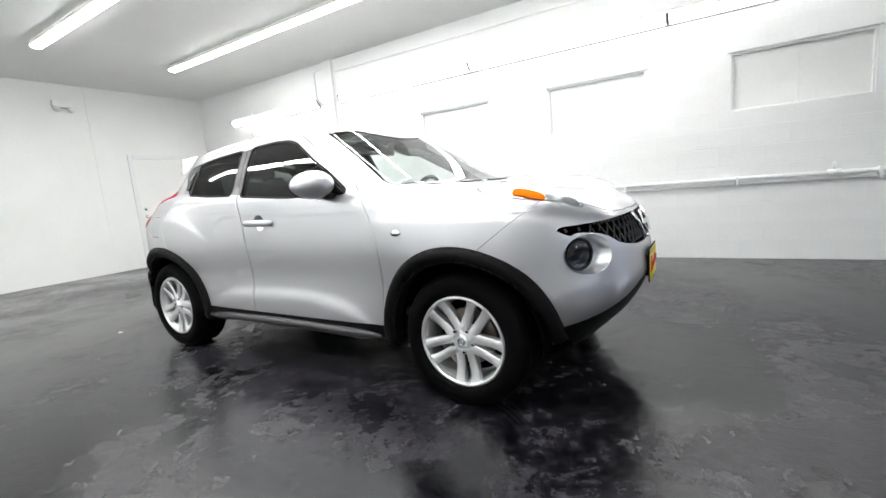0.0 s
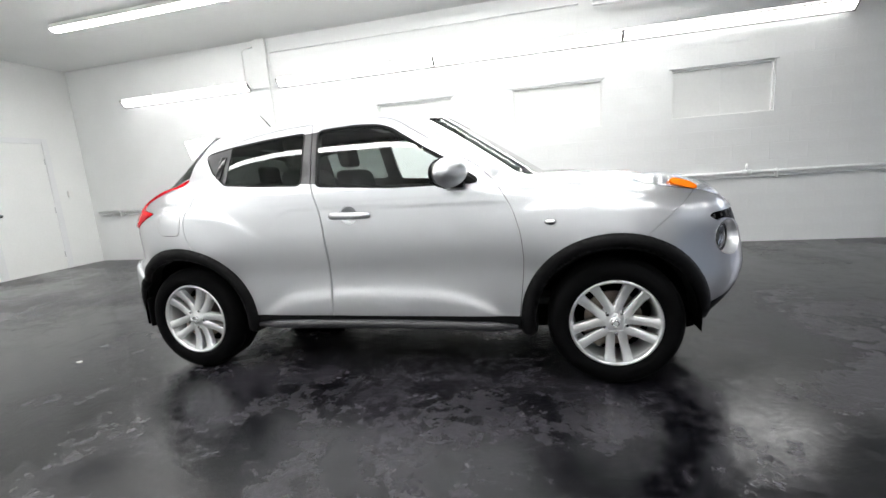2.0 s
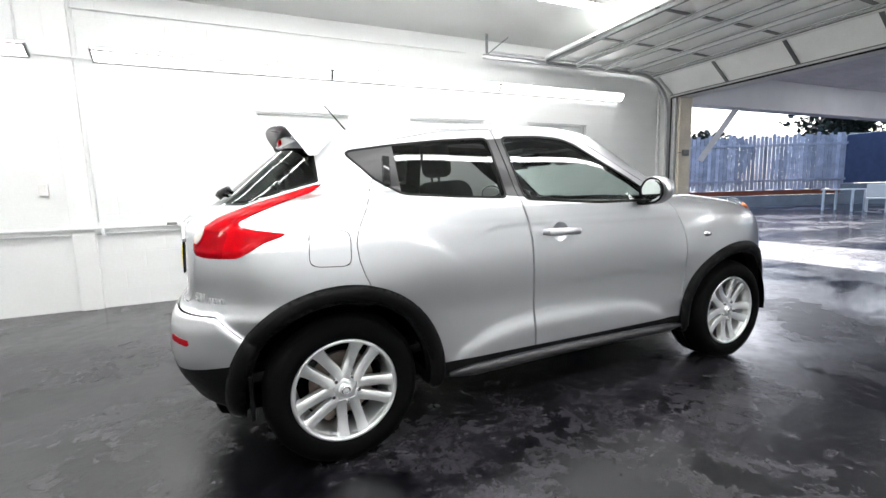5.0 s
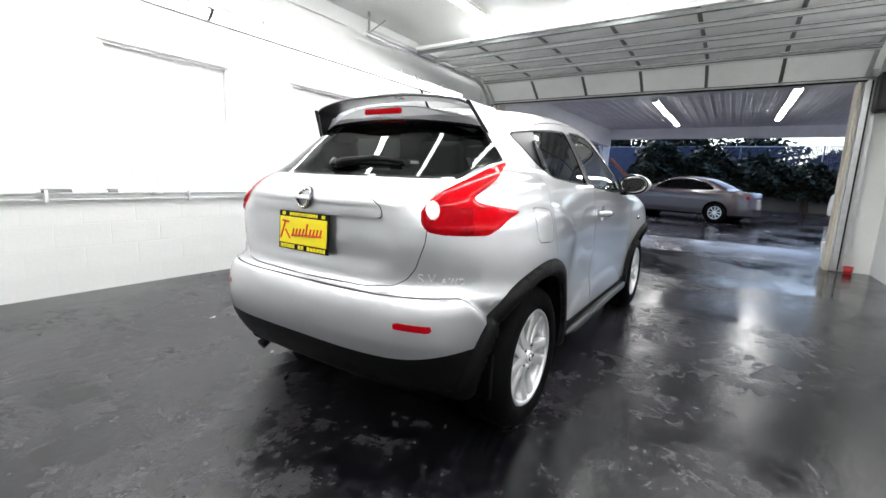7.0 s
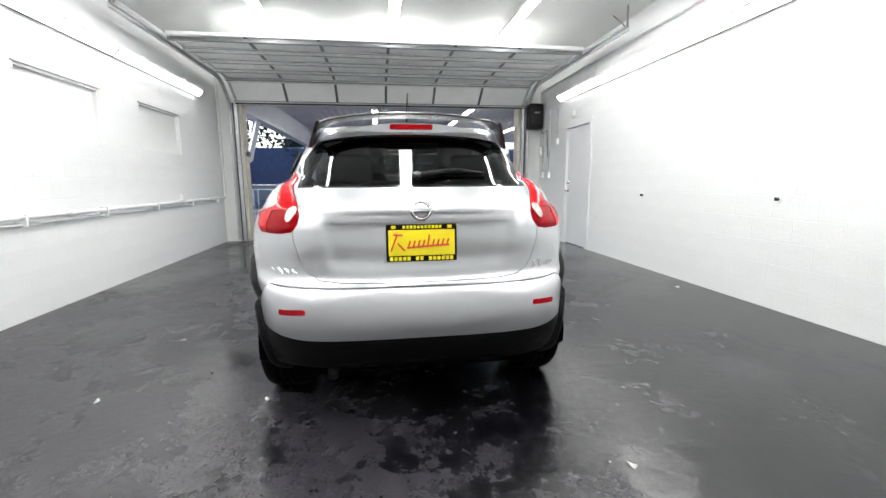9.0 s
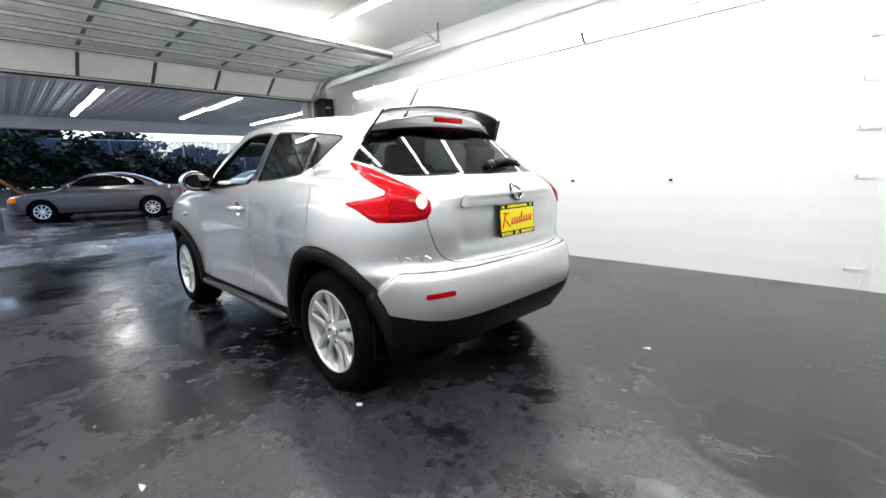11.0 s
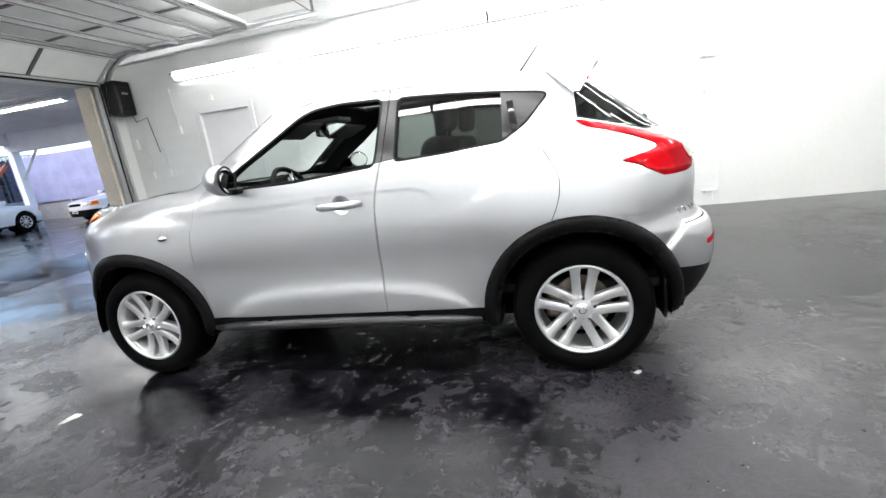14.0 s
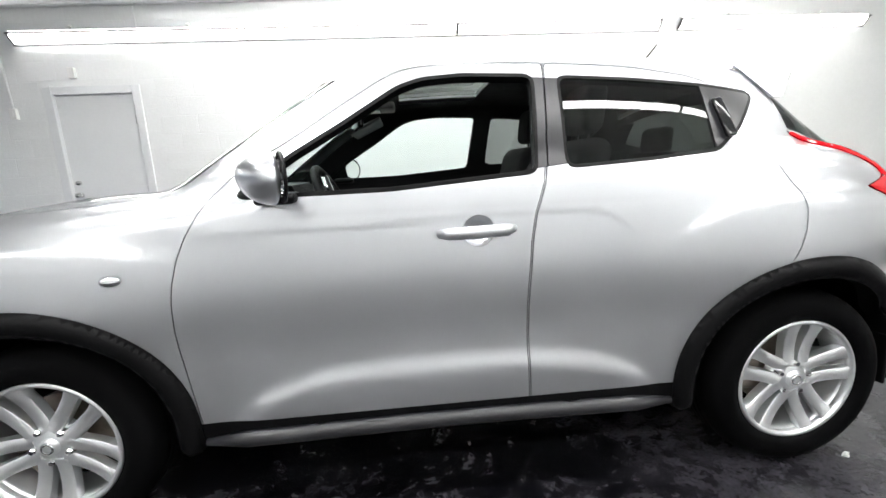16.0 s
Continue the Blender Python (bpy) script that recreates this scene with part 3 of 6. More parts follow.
def body_of(x, y, z, grow=0.0):
    """Below zero inside the painted body, in metres."""
    y = np.abs(y)
    bulge = 0.062 * np.exp(-((x - AXLE - .02) / .40) ** 2 - ((z - .72) / .26) ** 2)
    haunch = 0.062 * np.exp(-((x + AXLE + .06) / .47) ** 2 - ((z - .77) / .29) ** 2)
    ledges = .014 * step((ledge_low(x) - z) / .014) * step((x + .72) / .03) * step((.68 - x) / .03)
    ledges = ledges + .016 * step((ledge_rear(x) - z) / .011) * step((-.80 - x) / .05) * step((x + 1.62) / .05)
    ledges = ledges + .014 * step((ledge_front(x) - z) / .013) * step((x - .84) / .05) * step((1.58 - x) / .05)
    ledges = ledges - .0034 * step((crease(x) - z) / .0045) * step((z - crease(x) + .16) / .05) * step((x + .60) / .02) * step((.74 - x) / .03)
    w = flank(z) + ledges + .82 * bulge + .80 * haunch - .012 * np.clip((x - .2), 0, 2) ** 2 * np.clip((z - .9) / .2, 0, 1)
    w = w - 0.10 * np.clip((-x - 1.15) / .5, 0, 1.2) ** 2 * np.clip((z - .95) / .25, 0, 1)
    shelf = z - np.where(x < -1.74, .690, .690 - (x + 1.74) * .95)
    w = w - .030 * step(shelf / .008) * np.exp(-np.clip(shelf, 0, 1) / .14) * step((-1.52 - x) / .035)
    xf, xr = nose(z), stern(z)
    nf = 2.75 + .45 * step((.60 - z) / .05)
    nr = 3.5 + .7 * step((.70 - z) / .02)
    cf, cr = 1.12, -1.0
    u = np.abs(y) / w
    ff = np.clip((x - cf) / (xf - cf), 0, None)
    rr = np.clip((cr - x) / (cr - xr), 0, None)
    pf = (u ** nf + ff ** nf) ** (1 / nf)
    pr = (u ** nr + rr ** nr) ** (1 / nr)
    plan = (np.where(x > 0, pf, pr) - 1) * w
    plan = plan + .011 * step((.43 - .25 * np.clip(.9 - z, 0, 1) - y) / .016) * step((z - .775) / .014) * step((.975 - z) / .012) * step((-1.5 - x) / .02)
    crest = .030 * np.exp(-((y - .60) / .13) ** 2) * np.clip((x - .55) / .5, 0, 1) * np.clip((2.0 - x) / .3, 0, 1)
    dip = .018 * np.exp(-((y - .40) / .10) ** 2) * np.clip((x - .9) / .4, 0, 1) * np.clip((1.95 - x) / .3, 0, 1)
    top = z - (hood_line(x) + crest - dip - .10 * np.clip(y - .45, 0, 1) ** 2)
    low = smax(smax(plan, top, .09), .27 - .05 * np.clip((x - 1.3) / .3, 0, 1) + .02 * np.clip((-x - 1.5) / .4, 0, 1) - z, .05)
    # greenhouse
    wg = .772 - .38 * np.clip(z - 1.08, 0, 1) - .34 * np.clip(z - 1.08, 0, 1) ** 2 - .055 * np.clip((-x - .55) / .7, 0, 1.3) ** 2
    xw = .965 - (z - 1.08) * 1.50 - .25 * np.clip(z - 1.3, 0, 1) ** 2
    xh = -1.755 + (z - 1.12) * 1.20
    cg, ch = -.25, -.75
    ug = np.abs(y) / wg
    gf = np.clip((x - cg) / (xw - cg), 0, None)
    gr = np.clip((ch - x) / (ch - xh), 0, None)
    planf = (ug ** 6.0 + gf ** 6.0) ** (1 / 6.0)
    planr = (ug ** 3.7 + gr ** 3.7) ** (1 / 3.7)
    pg = (np.where(x > -.5, planf, planr) - 1) * wg * .9
    roof = z - (roof_line(x) - .05 * y ** 2 - .07 * y ** 4)
    green = smax(smax(pg, roof, .032), 1.03 - z, .02)
    return -smax(-low, -green, .03) - grow


def glass_of(x, y, z):
    """The greenhouse's glazing alone, without the roof's and the belt's rounding."""
    y = np.abs(y)
    wg = .772 - .38 * (z - 1.08) - .34 * (z - 1.08) ** 2 - .055 * np.clip((-x - .55) / .7, 0, 1.3) ** 2
    xw = .965 - (z - 1.08) * 1.50 - .25 * np.clip(z - 1.3, 0, 1) ** 2
    xh = -1.755 + (z - 1.12) * 1.20
    gf = np.clip((x + .25) / (xw + .25), 0, None)
    gr = np.clip((-.75 - x) / (-.75 - xh), 0, None)
    return (np.where(x > -.5, ((y / wg) ** 6.0 + gf ** 6.0) ** (1 / 6.0), ((y / wg) ** 3.7 + gr ** 3.7) ** (1 / 3.7)) - 1) * wg * .9


def glazed(sheet):
    """Lays a sheet onto the flat glazing, where that lies within the body."""
    v = sheet.v.copy()
    flat = np.abs(v[:, 1])
    for _ in range(8):
        flat = flat - glass_of(v[:, 0], flat, v[:, 2]) * .9
    v[:, 1] = np.sign(v[:, 1]) * np.minimum(np.abs(v[:, 1]), flat)
    return Sheet(v, sheet.f)


def net(field, lo, hi, h):
    """Surface nets: quads of the zero surface of a field, then drawn onto it."""
    n = [int(round((hi[k] - lo[k]) / h)) + 1 for k in range(3)]
    ax = [lo[k] + h * np.arange(n[k]) for k in range(3)]
    X, Y, Z = np.meshgrid(*ax, indexing="ij")
    F = field(X, Y, Z)
    s = F < 0
    c = np.zeros(tuple(k - 1 for k in n), int)
    for i in (0, 1):
        for j in (0, 1):
            for k in (0, 1):
                c += s[i:n[0] - 1 + i, j:n[1] - 1 + j, k:n[2] - 1 + k]
    cell = (c > 0) & (c < 8)
    ids = -np.ones(cell.shape, int)
    at = np.argwhere(cell)
    ids[cell] = np.arange(len(at))
    V = np.array(lo) + h * (at + 0.5)
    quads = []
    for a in range(3):
        b, d = (a + 1) % 3, (a + 2) % 3
        sl0, sl1 = [slice(None)] * 3, [slice(None)] * 3
        sl0[a], sl1[a] = slice(0, -1), slice(1, None)
        s0, s1 = s[tuple(sl0)], s[tuple(sl1)]
        for flip, e in ((False, np.argwhere(s0 & ~s1)), (True, np.argwhere(~s0 & s1))):
            e = e[(e[:, b] > 0) & (e[:, d] > 0) & (e[:, b] < n[b] - 1) & (e[:, d] < n[d] - 1)]
            db, dd = np.eye(3, dtype=int)[b], np.eye(3, dtype=int)[d]
            q = np.stack([ids[tuple((e - o).T)] for o in (db * 0, db, db + dd, dd)], 1)
            quads.append(q[:, ::-1] if flip else q)
    Q = np.concatenate(quads)
    Q = Q[(Q >= 0).all(1)]
    for r in range(6):
        V = V - (field(*V.T)[:, None] * slope(field, V)).clip(-h, h) * .9
        if r < 3:       # even out the net along the surface
            acc, cnt = np.zeros_like(V), np.zeros(len(V))
            for k in range(4):
                for o in (1, 3):
                    np.add.at(acc, Q[:, k], V[Q[:, (k + o) % 4]])
                    np.add.at(cnt, Q[:, k], 1)
            V = .5 * V + .5 * acc / cnt[:, None]
    return V, Q


def slope(field, V, unit=False, e=2e-3):
    g = np.stack([field(*(V + e * d).T) - field(*(V - e * d).T) for d in np.eye(3)], 1) / (2 * e)
    k = (g * g).sum(1)[:, None] + 1e-9
    return g / np.sqrt(k) if unit else g / k


class Sheet:
    """Polygons on a surface, which can be cut along the zero line of any function of place."""

    def __init__(self, verts, faces):
        self.v, self.f = verts, faces

    def cut(self, fn):
        """(inside where fn < 0, the rest)"""
        d = fn(self.v)
        d = np.where(np.abs(d) < 2e-4, 2e-4, d)
        verts, extra, made = [], [], {}
        n0 = len(self.v)
        neg = d < 0
        a, b = [], []

        def mid(i, j):
            k = (i, j) if i < j else (j, i)
            if k not in made:
                t = d[k[0]] / (d[k[0]] - d[k[1]])
                made[k] = n0 + len(extra)
                extra.append(self.v[k[0]] * (1 - t) + self.v[k[1]] * t)
            return made[k]
        if not self.f:
            return Sheet(self.v, []).tidy(), Sheet(self.v, []).tidy()
        size = np.array([len(q) for q in self.f])
        inside = np.add.reduceat(neg[np.fromiter(itertools.chain.from_iterable(self.f), int)], np.concatenate([[0], np.cumsum(size)[:-1]]), dtype=int)
        for q, k, n in zip(self.f, inside.tolist(), size.tolist()):
            if k == n:
                a.append(q)
            elif k == 0:
                b.append(q)
            else:
                for keep, out in ((True, a), (False, b)):
                    poly = []
                    for k, i in enumerate(q):
                        j = q[(k + 1) % len(q)]
                        if neg[i] == keep:
                            poly.append(i)
                        if neg[i] != neg[j]:
                            poly.append(mid(i, j))
                    if len(poly) > 2:
                        out.append(tuple(poly))
        v = np.concatenate([self.v, np.array(extra).reshape(-1, 3)])
        return Sheet(v, a).tidy(), Sheet(v, b).tidy()

    def tidy(self):
        if not self.f:
            return Sheet(np.zeros((0, 3)), [])
        used = np.unique(np.fromiter(itertools.chain.from_iterable(self.f), int))
        back = -np.ones(len(self.v), int)
        back[used] = np.arange(len(used))
        back = back.tolist()
        return Sheet(self.v[used], [tuple(back[i] for i in q) for q in self.f])

    def settle(self, field, rounds=4):
        """Draws the corners back onto a field's surface."""
        v = self.v
        for _ in range(rounds):
            v = v - (field(*v.T)[:, None] * slope(field, v)).clip(-.02, .02) * .9
        return Sheet(v, self.f)


def polygon(points, rounding=2, inset=0.0, r=0.0):
    """Signed distance to a closed outline, corners rounded off, by the length r where it is given."""
    p = np.array(points, float)
    if r:
        out = []
        for a, b, c in zip(np.roll(p, 1, 0), p, np.roll(p, -1, 0)):
            da, dc = a - b, c - b
            la, lc = np.hypot(*da), np.hypot(*dc)
            e, g = b + da / la * min(r, .45 * la), b + dc / lc * min(r, .45 * lc)
            out += [e, .25 * e + .5 * b + .25 * g, g]
        p, rounding = np.array(out), 0
    for _ in range(rounding):
        nx = np.roll(p, -1, 0)
        p = np.stack([.8 * p + .2 * nx, .2 * p + .8 * nx], 1).reshape(-1, 2)
    q = np.roll(p, -1, 0)

    def f(u, w):
        best, inside = np.full(u.shape, 1e9), np.zeros(u.shape, bool)
        for (x0, y0), (x1, y1) in zip(p, q):
            dx, dy = x1 - x0, y1 - y0
            t = np.clip(((u - x0) * dx + (w - y0) * dy) / (dx * dx + dy * dy + 1e-12), 0, 1)
            best = np.minimum(best, np.hypot(u - x0 - t * dx, w - y0 - t * dy))
            cross = ((y0 > w) != (y1 > w)) & (u < (x1 - x0) * (w - y0) / (y1 - y0 + 1e-12) + x0)
            inside ^= cross
        return np.where(inside, -best, best) + inset
    return f


def shell(name, sheet, material, parent, label="", lift=0.0, depth=0.012, field=body_of):
    """A panel with an edge folded inwards, shaded by the body's own curvature."""
    if not sheet.f:
        return None
    N = slope(field, sheet.v, True)
    V = sheet.v + N * lift
    edges = {}
    for q in sheet.f:
        for k in range(len(q)):
            i, j = q[k], q[(k + 1) % len(q)]
            if (j, i) in edges:
                del edges[(j, i)]
            else:
                edges[(i, j)] = 1
    rim_v, rim_n, rim_f, base = [], [], [], len(V)
    for i, j in edges:
        k = base + len(rim_v)
        d = V[j] - V[i]
        o = np.cross(d, N[i])
        o = o / (np.linalg.norm(o) + 1e-9)
        rim_v += [V[i], V[j], V[j] - N[j] * depth, V[i] - N[i] * depth]
        rim_n += [o, o, o, o]
        rim_f.append((k + 1, k, k + 3, k + 2))
    if rim_v:
        V, N = np.concatenate([V, rim_v]), np.concatenate([N, rim_n])
    return put(name, (V.tolist(), list(sheet.f) + rim_f), material, parent, label, True, N.tolist())


paint = mat("silver_metallic_paint", (0.615, 0.625, 0.65), 0.34, 0.90, 0.05, 500, 900, coat=1.0, rvar=0)
black_plastic = mat("black_plastic", (0.0032, 0.0032, 0.0036), 0.44, 0, 0.15, 20, 300, 0.2, 500, spec=0.13)
gap_black = mat("gap_black", (0.0012, 0.0012, 0.0012), 0.9, 0, 0.1, spec=0.03)
clear_glass = glass("clear_glass", (0.78, 0.86, 0.83), 1.7)
dark_glass = glass("privacy_glass", (0.20, 0.22, 0.21), 1.0)
gloss_black = mat("gloss_black_frit", (0.012, 0.012, 0.013), 0.08, 0, 0.05)
cabin_black = mat("cabin_trim", (0.010, 0.010, 0.011), 0.6, 0, 0.1, 30, 300, 0.2, 400, spec=0.2)
chrome = mat("chrome", (0.85, 0.85, 0.86), 0.08, 1.0, 0.02)
red_lens = lens("red_lens", (0.45, 0.002, 0.006), 0.05, 0.0)
deep_red = lens("deep_red_lens", (0.30, 0.002, 0.006), 0.05, 0.0)
amber_lens = lens("amber_lens", (0.95, 0.20, 0.01), 0.12, 0.0)
clear_lens = glass("clear_lens", (0.97, 0.98, 0.99), 0.9)

trim_grey = mat("satin_black_trim", (0.022, 0.022, 0.025), 0.30, 0, 0.1)
clear_lens_white = mat("white_lens", (0.52, 0.47, 0.42), 0.22, 0.2, 0.1, 60, 200, coat=1.0)
lamp_silver = mat("lamp_reflector", (0.75, 0.76, 0.78), 0.18, 1.0, 0.15, 40, 120)
mirror_silver = mat("mirror_glass", (0.9, 0.9, 0.9), 0.01, 1.0, 0.0, rvar=0)
dark_lens = glass("smoked_lens", (0.38, 0.40, 0.43), 1.3)
lamp_white = mat("lamp_bright", (0.88, 0.88, 0.90), 0.14, 0.95, 0.15, 25, 80, 1.0, 28)
alloy = mat("silver_alloy", (0.74, 0.75, 0.76), 0.32, 0.75, 0.03, 30, 400, coat=0.3)
car = empty("silver_crossover")
tagged(car, "silver compact crossover with black wheel arch cladding parked on wet floor", "car")

V, Q = net(body_of, (-2.06, -0.96, 0.14), (2.14, 0.96, 1.60), 0.015)
skin = Sheet(V, [tuple(int(i) for i in q) for q in Q])
gaps = []


def side_only(fn, y=.35, x0=-9, x1=9):
    """A side view outline (x, z), on both flanks alone."""
    return lambda v: np.maximum.reduce([fn(v[:, 0], v[:, 2]), y - np.abs(v[:, 1]), x0 - v[:, 0], v[:, 0] - x1])


def panel(fn, gap=.0017):
    """Cuts a panel out of the skin, with a shut line round it."""
    global skin
    inner, skin = skin.cut(lambda v: fn(v) + gap)
    line, skin = skin.cut(lambda v: fn(v) - gap)
    gaps.append(line)
    return inner


def flanks(name, sheet, material, parent, label="", **k):
    """One part for each side of the car."""
    out = []
    for s in (1, -1):
        faces = [q for q in sheet.f if sheet.v[q[0]][1] * s > 0]
        out.append(shell(name, Sheet(sheet.v, faces).tidy(), material, parent, label, **k))
    return out


def arch(r):
    return lambda v: np.where(np.abs(v[:, 1]) > .45, np.minimum(np.hypot((v[:, 0] - AXLE) * .985, v[:, 2] - HUB - .012), np.hypot((v[:, 0] + AXLE) * .985, v[:, 2] - HUB - .012)) - r, 1.0)


gone, skin = skin.cut(arch(.385))
clad, skin = skin.cut(arch(.457))
gone, clad = clad.cut(lambda v: np.maximum(1.5 - v[:, 0], v[:, 2] - .34))
# glass
FWIN = polygon([(.60, 1.085), (.14, 1.088), (-.315, 1.12), (-.335, 1.28), (-.350, 1.428), (-.12, 1.438), (.02, 1.428), (.10, 1.402), (.28, 1.288), (.44, 1.195)], r=.022)
RWIN = polygon([(-.43, 1.13), (-.70, 1.142), (-.95, 1.162), (-1.06, 1.23), (-1.165, 1.345), (-1.15, 1.352), (-.96, 1.378), (-.70, 1.405), (-.450, 1.422)], r=.02)
front_glass, skin = skin.cut(side_only(FWIN))
front_seal, skin = skin.cut(side_only(lambda u, w: FWIN(u, w) - .013))
rear_glass, skin = skin.cut(side_only(RWIN))
rear_seal, skin = skin.cut(side_only(lambda u, w: RWIN(u, w) - .011))
trim_q, rear_glass = rear_glass.cut(lambda v: v[:, 0] + .955)
pillar, skin = skin.cut(side_only(polygon([(-.318, 1.124), (-.427, 1.134), (-.449, 1.421), (-.356, 1.428)], 0)))


def screen(v):
    x, y, z = v[:, 0], np.abs(v[:, 1]), v[:, 2]
    return np.maximum.reduce([.445 - .45 * y ** 2 - x, y - (.665 - .36 * (z - 1.10)), 1.105 - .02 * y - z, z - 1.470 + .10 * y ** 2])


windscreen, skin = skin.cut(screen)
screen_seal, skin = skin.cut(lambda v: screen(v) - .007)
lamp_edge = curve([.5, .645, .88, 1.05, 1.18, 1.9], [1.238, 1.221, 1.173, 1.118, 1.070, 1.0])


def hatch_glass(v):
    x, y, z = v[:, 0], np.abs(v[:, 1]), v[:, 2]
    c = -x - y
    return np.maximum.reduce([x + 1.306, np.maximum(1.137, lamp_edge(c) + .012) - z, z - 1.395 + .12 * y ** 2])


backlight, skin = skin.cut(hatch_glass)
back_seal, skin = skin.cut(lambda v: hatch_glass(v) - .009)
# black lower edges of sills and bumpers
def low_line(v):
    x, y, z = v[:, 0], np.abs(v[:, 1]), v[:, 2]
    front = .395 + .15 * np.clip((.72 - y) / .45, 0, 1)
    rear = .465 + .05 * np.clip((y - .5) / .3, 0, 1) ** 2
    return z - np.where(x > 1.2, front, np.where(x < -1.2, rear, .362))


lower, skin = skin.cut(low_line)
# lamps
TAIL = polygon([(.645, 1.216), (.80, 1.180), (.90, 1.152), (1.02, 1.118), (1.13, 1.084), (1.205, 1.048), (1.255, 1.010), (1.258, .968), (1.228, .936), (1.14, .926), (1.02, .924), (.90, .927), (.83, .952), (.765, .984), (.668, 1.012), (.76, 1.022), (.865, 1.032), (.95, 1.046), (.965, 1.062), (.91, 1.086), (.80, 1.132), (.70, 1.178)], r=.010)
corner = lambda fn: (lambda v: np.maximum(fn(-v[:, 0] - np.abs(v[:, 1]), v[:, 2]), v[:, 0] + 1.2))
tail_lamp = panel(corner(TAIL))
around = lambda v: np.hypot(-v[:, 0] - np.abs(v[:, 1]) - 1.195, v[:, 2] - 1.008)
reverse, tail_lamp = tail_lamp.cut(lambda v: around(v) - .034)
lamp_frame, tail_lamp = tail_lamp.cut(lambda v: around(v) - .040)
low_lens, tail_lamp = tail_lamp.cut(lambda v: np.maximum(v[:, 2] - 1.020 - .05 * (-v[:, 0] - np.abs(v[:, 1]) - 1.0), .985 + v[:, 0] + np.abs(v[:, 1])))
CLUSTER = polygon([(1.34, .69), (1.5, .585), (1.66, .535), (1.80, .505), (1.785, .56), (1.66, .65), (1.53, .715), (1.40, .735)], 1)
overhead = lambda fn, z=.85: (lambda v: np.maximum(fn(v[:, 0], np.abs(v[:, 1])), z - v[:, 2]))
cluster = panel(overhead(CLUSTER), .0012)
amber, cluster = cluster.cut(overhead(polygon([(1.52, .672), (1.60, .642), (1.655, .632), (1.66, .648), (1.60, .678), (1.525, .700)], 1)))
GRILLE = polygon([(-.70, .852), (-.5, .858), (-.30, .866), (.30, .866), (.5, .858), (.70, .852), (.65, .806), (.62, .822), (.51, .80), (.42, .742), (.23, .712), (-.23, .712), (-.42, .742), (-.51, .80), (-.62, .822), (-.65, .806)], 1)
ahead = lambda fn, x=1.4: (lambda v: np.maximum(fn(v[:, 1], v[:, 2]), x - v[:, 0]))
grille, skin = skin.cut(ahead(GRILLE))
LAMP = np.array([1.825, .595, .722])
LAMP_A, LAMP_B = .122, .088
lamp_axis = np.array([.746, .666, .0])
lamp_side = np.array([-.666, .746, .0])


def lamp_hole(v):
    p = np.stack([v[:, 0], np.abs(v[:, 1]), v[:, 2]], 1) - LAMP
    return np.maximum((np.hypot((p @ lamp_side) / LAMP_A, p[:, 2] / LAMP_B) - 1) * .1, np.abs(p @ lamp_axis) - .2)


gone, skin = skin.cut(lamp_hole)
# doors, bonnet, tailgate, bumpers
FDOOR = polygon([(.60, 1.165), (.70, 1.065), (.775, .94), (.815, .80), (.825, .66), (.81, .50), (.785, .30), (-.282, .30), (-.280, .55), (-.281, .70), (-.298, .95), (-.35, 1.11), (-.396, 1.445), (-.40, 1.478), (-.37, 1.480), (-.1, 1.490), (.06, 1.475), (.14, 1.447), (.30, 1.345), (.45, 1.245)], 1)
RDOOR = polygon([(-.288, .30), (-.286, .55), (-.287, .70), (-.304, .95), (-.356, 1.11), (-.402, 1.445), (-.406, 1.478), (-.436, 1.477), (-.7, 1.457), (-.96, 1.41), (-1.02, 1.36), (-1.06, 1.25), (-1.13, 1.10), (-1.195, .98), (-1.185, .87), (-1.11, .70), (-.9, .5), (-.8, .30)], 1)
front_door = panel(side_only(FDOOR))
gone, front_door = front_door.cut(lambda v: np.hypot(v[:, 0] + .125, v[:, 2] - .94) - .050)
rear_door = panel(side_only(RDOOR))
FUEL = polygon([(-1.375, 1.028), (-1.215, 1.015), (-1.222, .873), (-1.385, .882)], r=.03)
fuel = panel(lambda v: np.maximum(FUEL(v[:, 0], v[:, 2]), v[:, 1] + .4), .0016)
GATE_EDGE = polygon([(-.44, .712), (0, .705), (.44, .712), (.525, .76), (.578, .92), (.545, 1.06), (.60, 1.22), (.585, 1.33), (.47, 1.415), (0, 1.45), (-.47, 1.415), (-.585, 1.33), (-.60, 1.22), (-.545, 1.06), (-.578, .92), (-.525, .76)], 1)
tailgate = panel(lambda v: np.maximum(GATE_EDGE(v[:, 1], v[:, 2]), v[:, 0] + 1.30))
rear_bumper = panel(lambda v: np.maximum(v[:, 2] - np.where(v[:, 0] < -1.74, .692, .692 - (v[:, 0] + 1.74) * .95), v[:, 0] + 1.45))
BONNET = polygon([(1.935, 0), (1.915, .3), (1.85, .46), (1.72, .525), (1.5, .57), (1.33, .68), (1.2, .715), (1.02, .725), (.90, .705), (.93, .5), (1.06, 0), (.93, -.5), (.90, -.705), (1.02, -.725), (1.2, -.715), (1.33, -.68), (1.5, -.57), (1.72, -.525), (1.85, -.46), (1.915, -.3)], 1)
bonnet = panel(lambda v: np.maximum(BONNET(v[:, 0], v[:, 1]), .86 - v[:, 2]), .0013)
front_bumper = panel(lambda v: np.maximum((v[:, 2] - .785) - (v[:, 0] - 1.41) * .80, 1.3 - v[:, 0]), .0014)
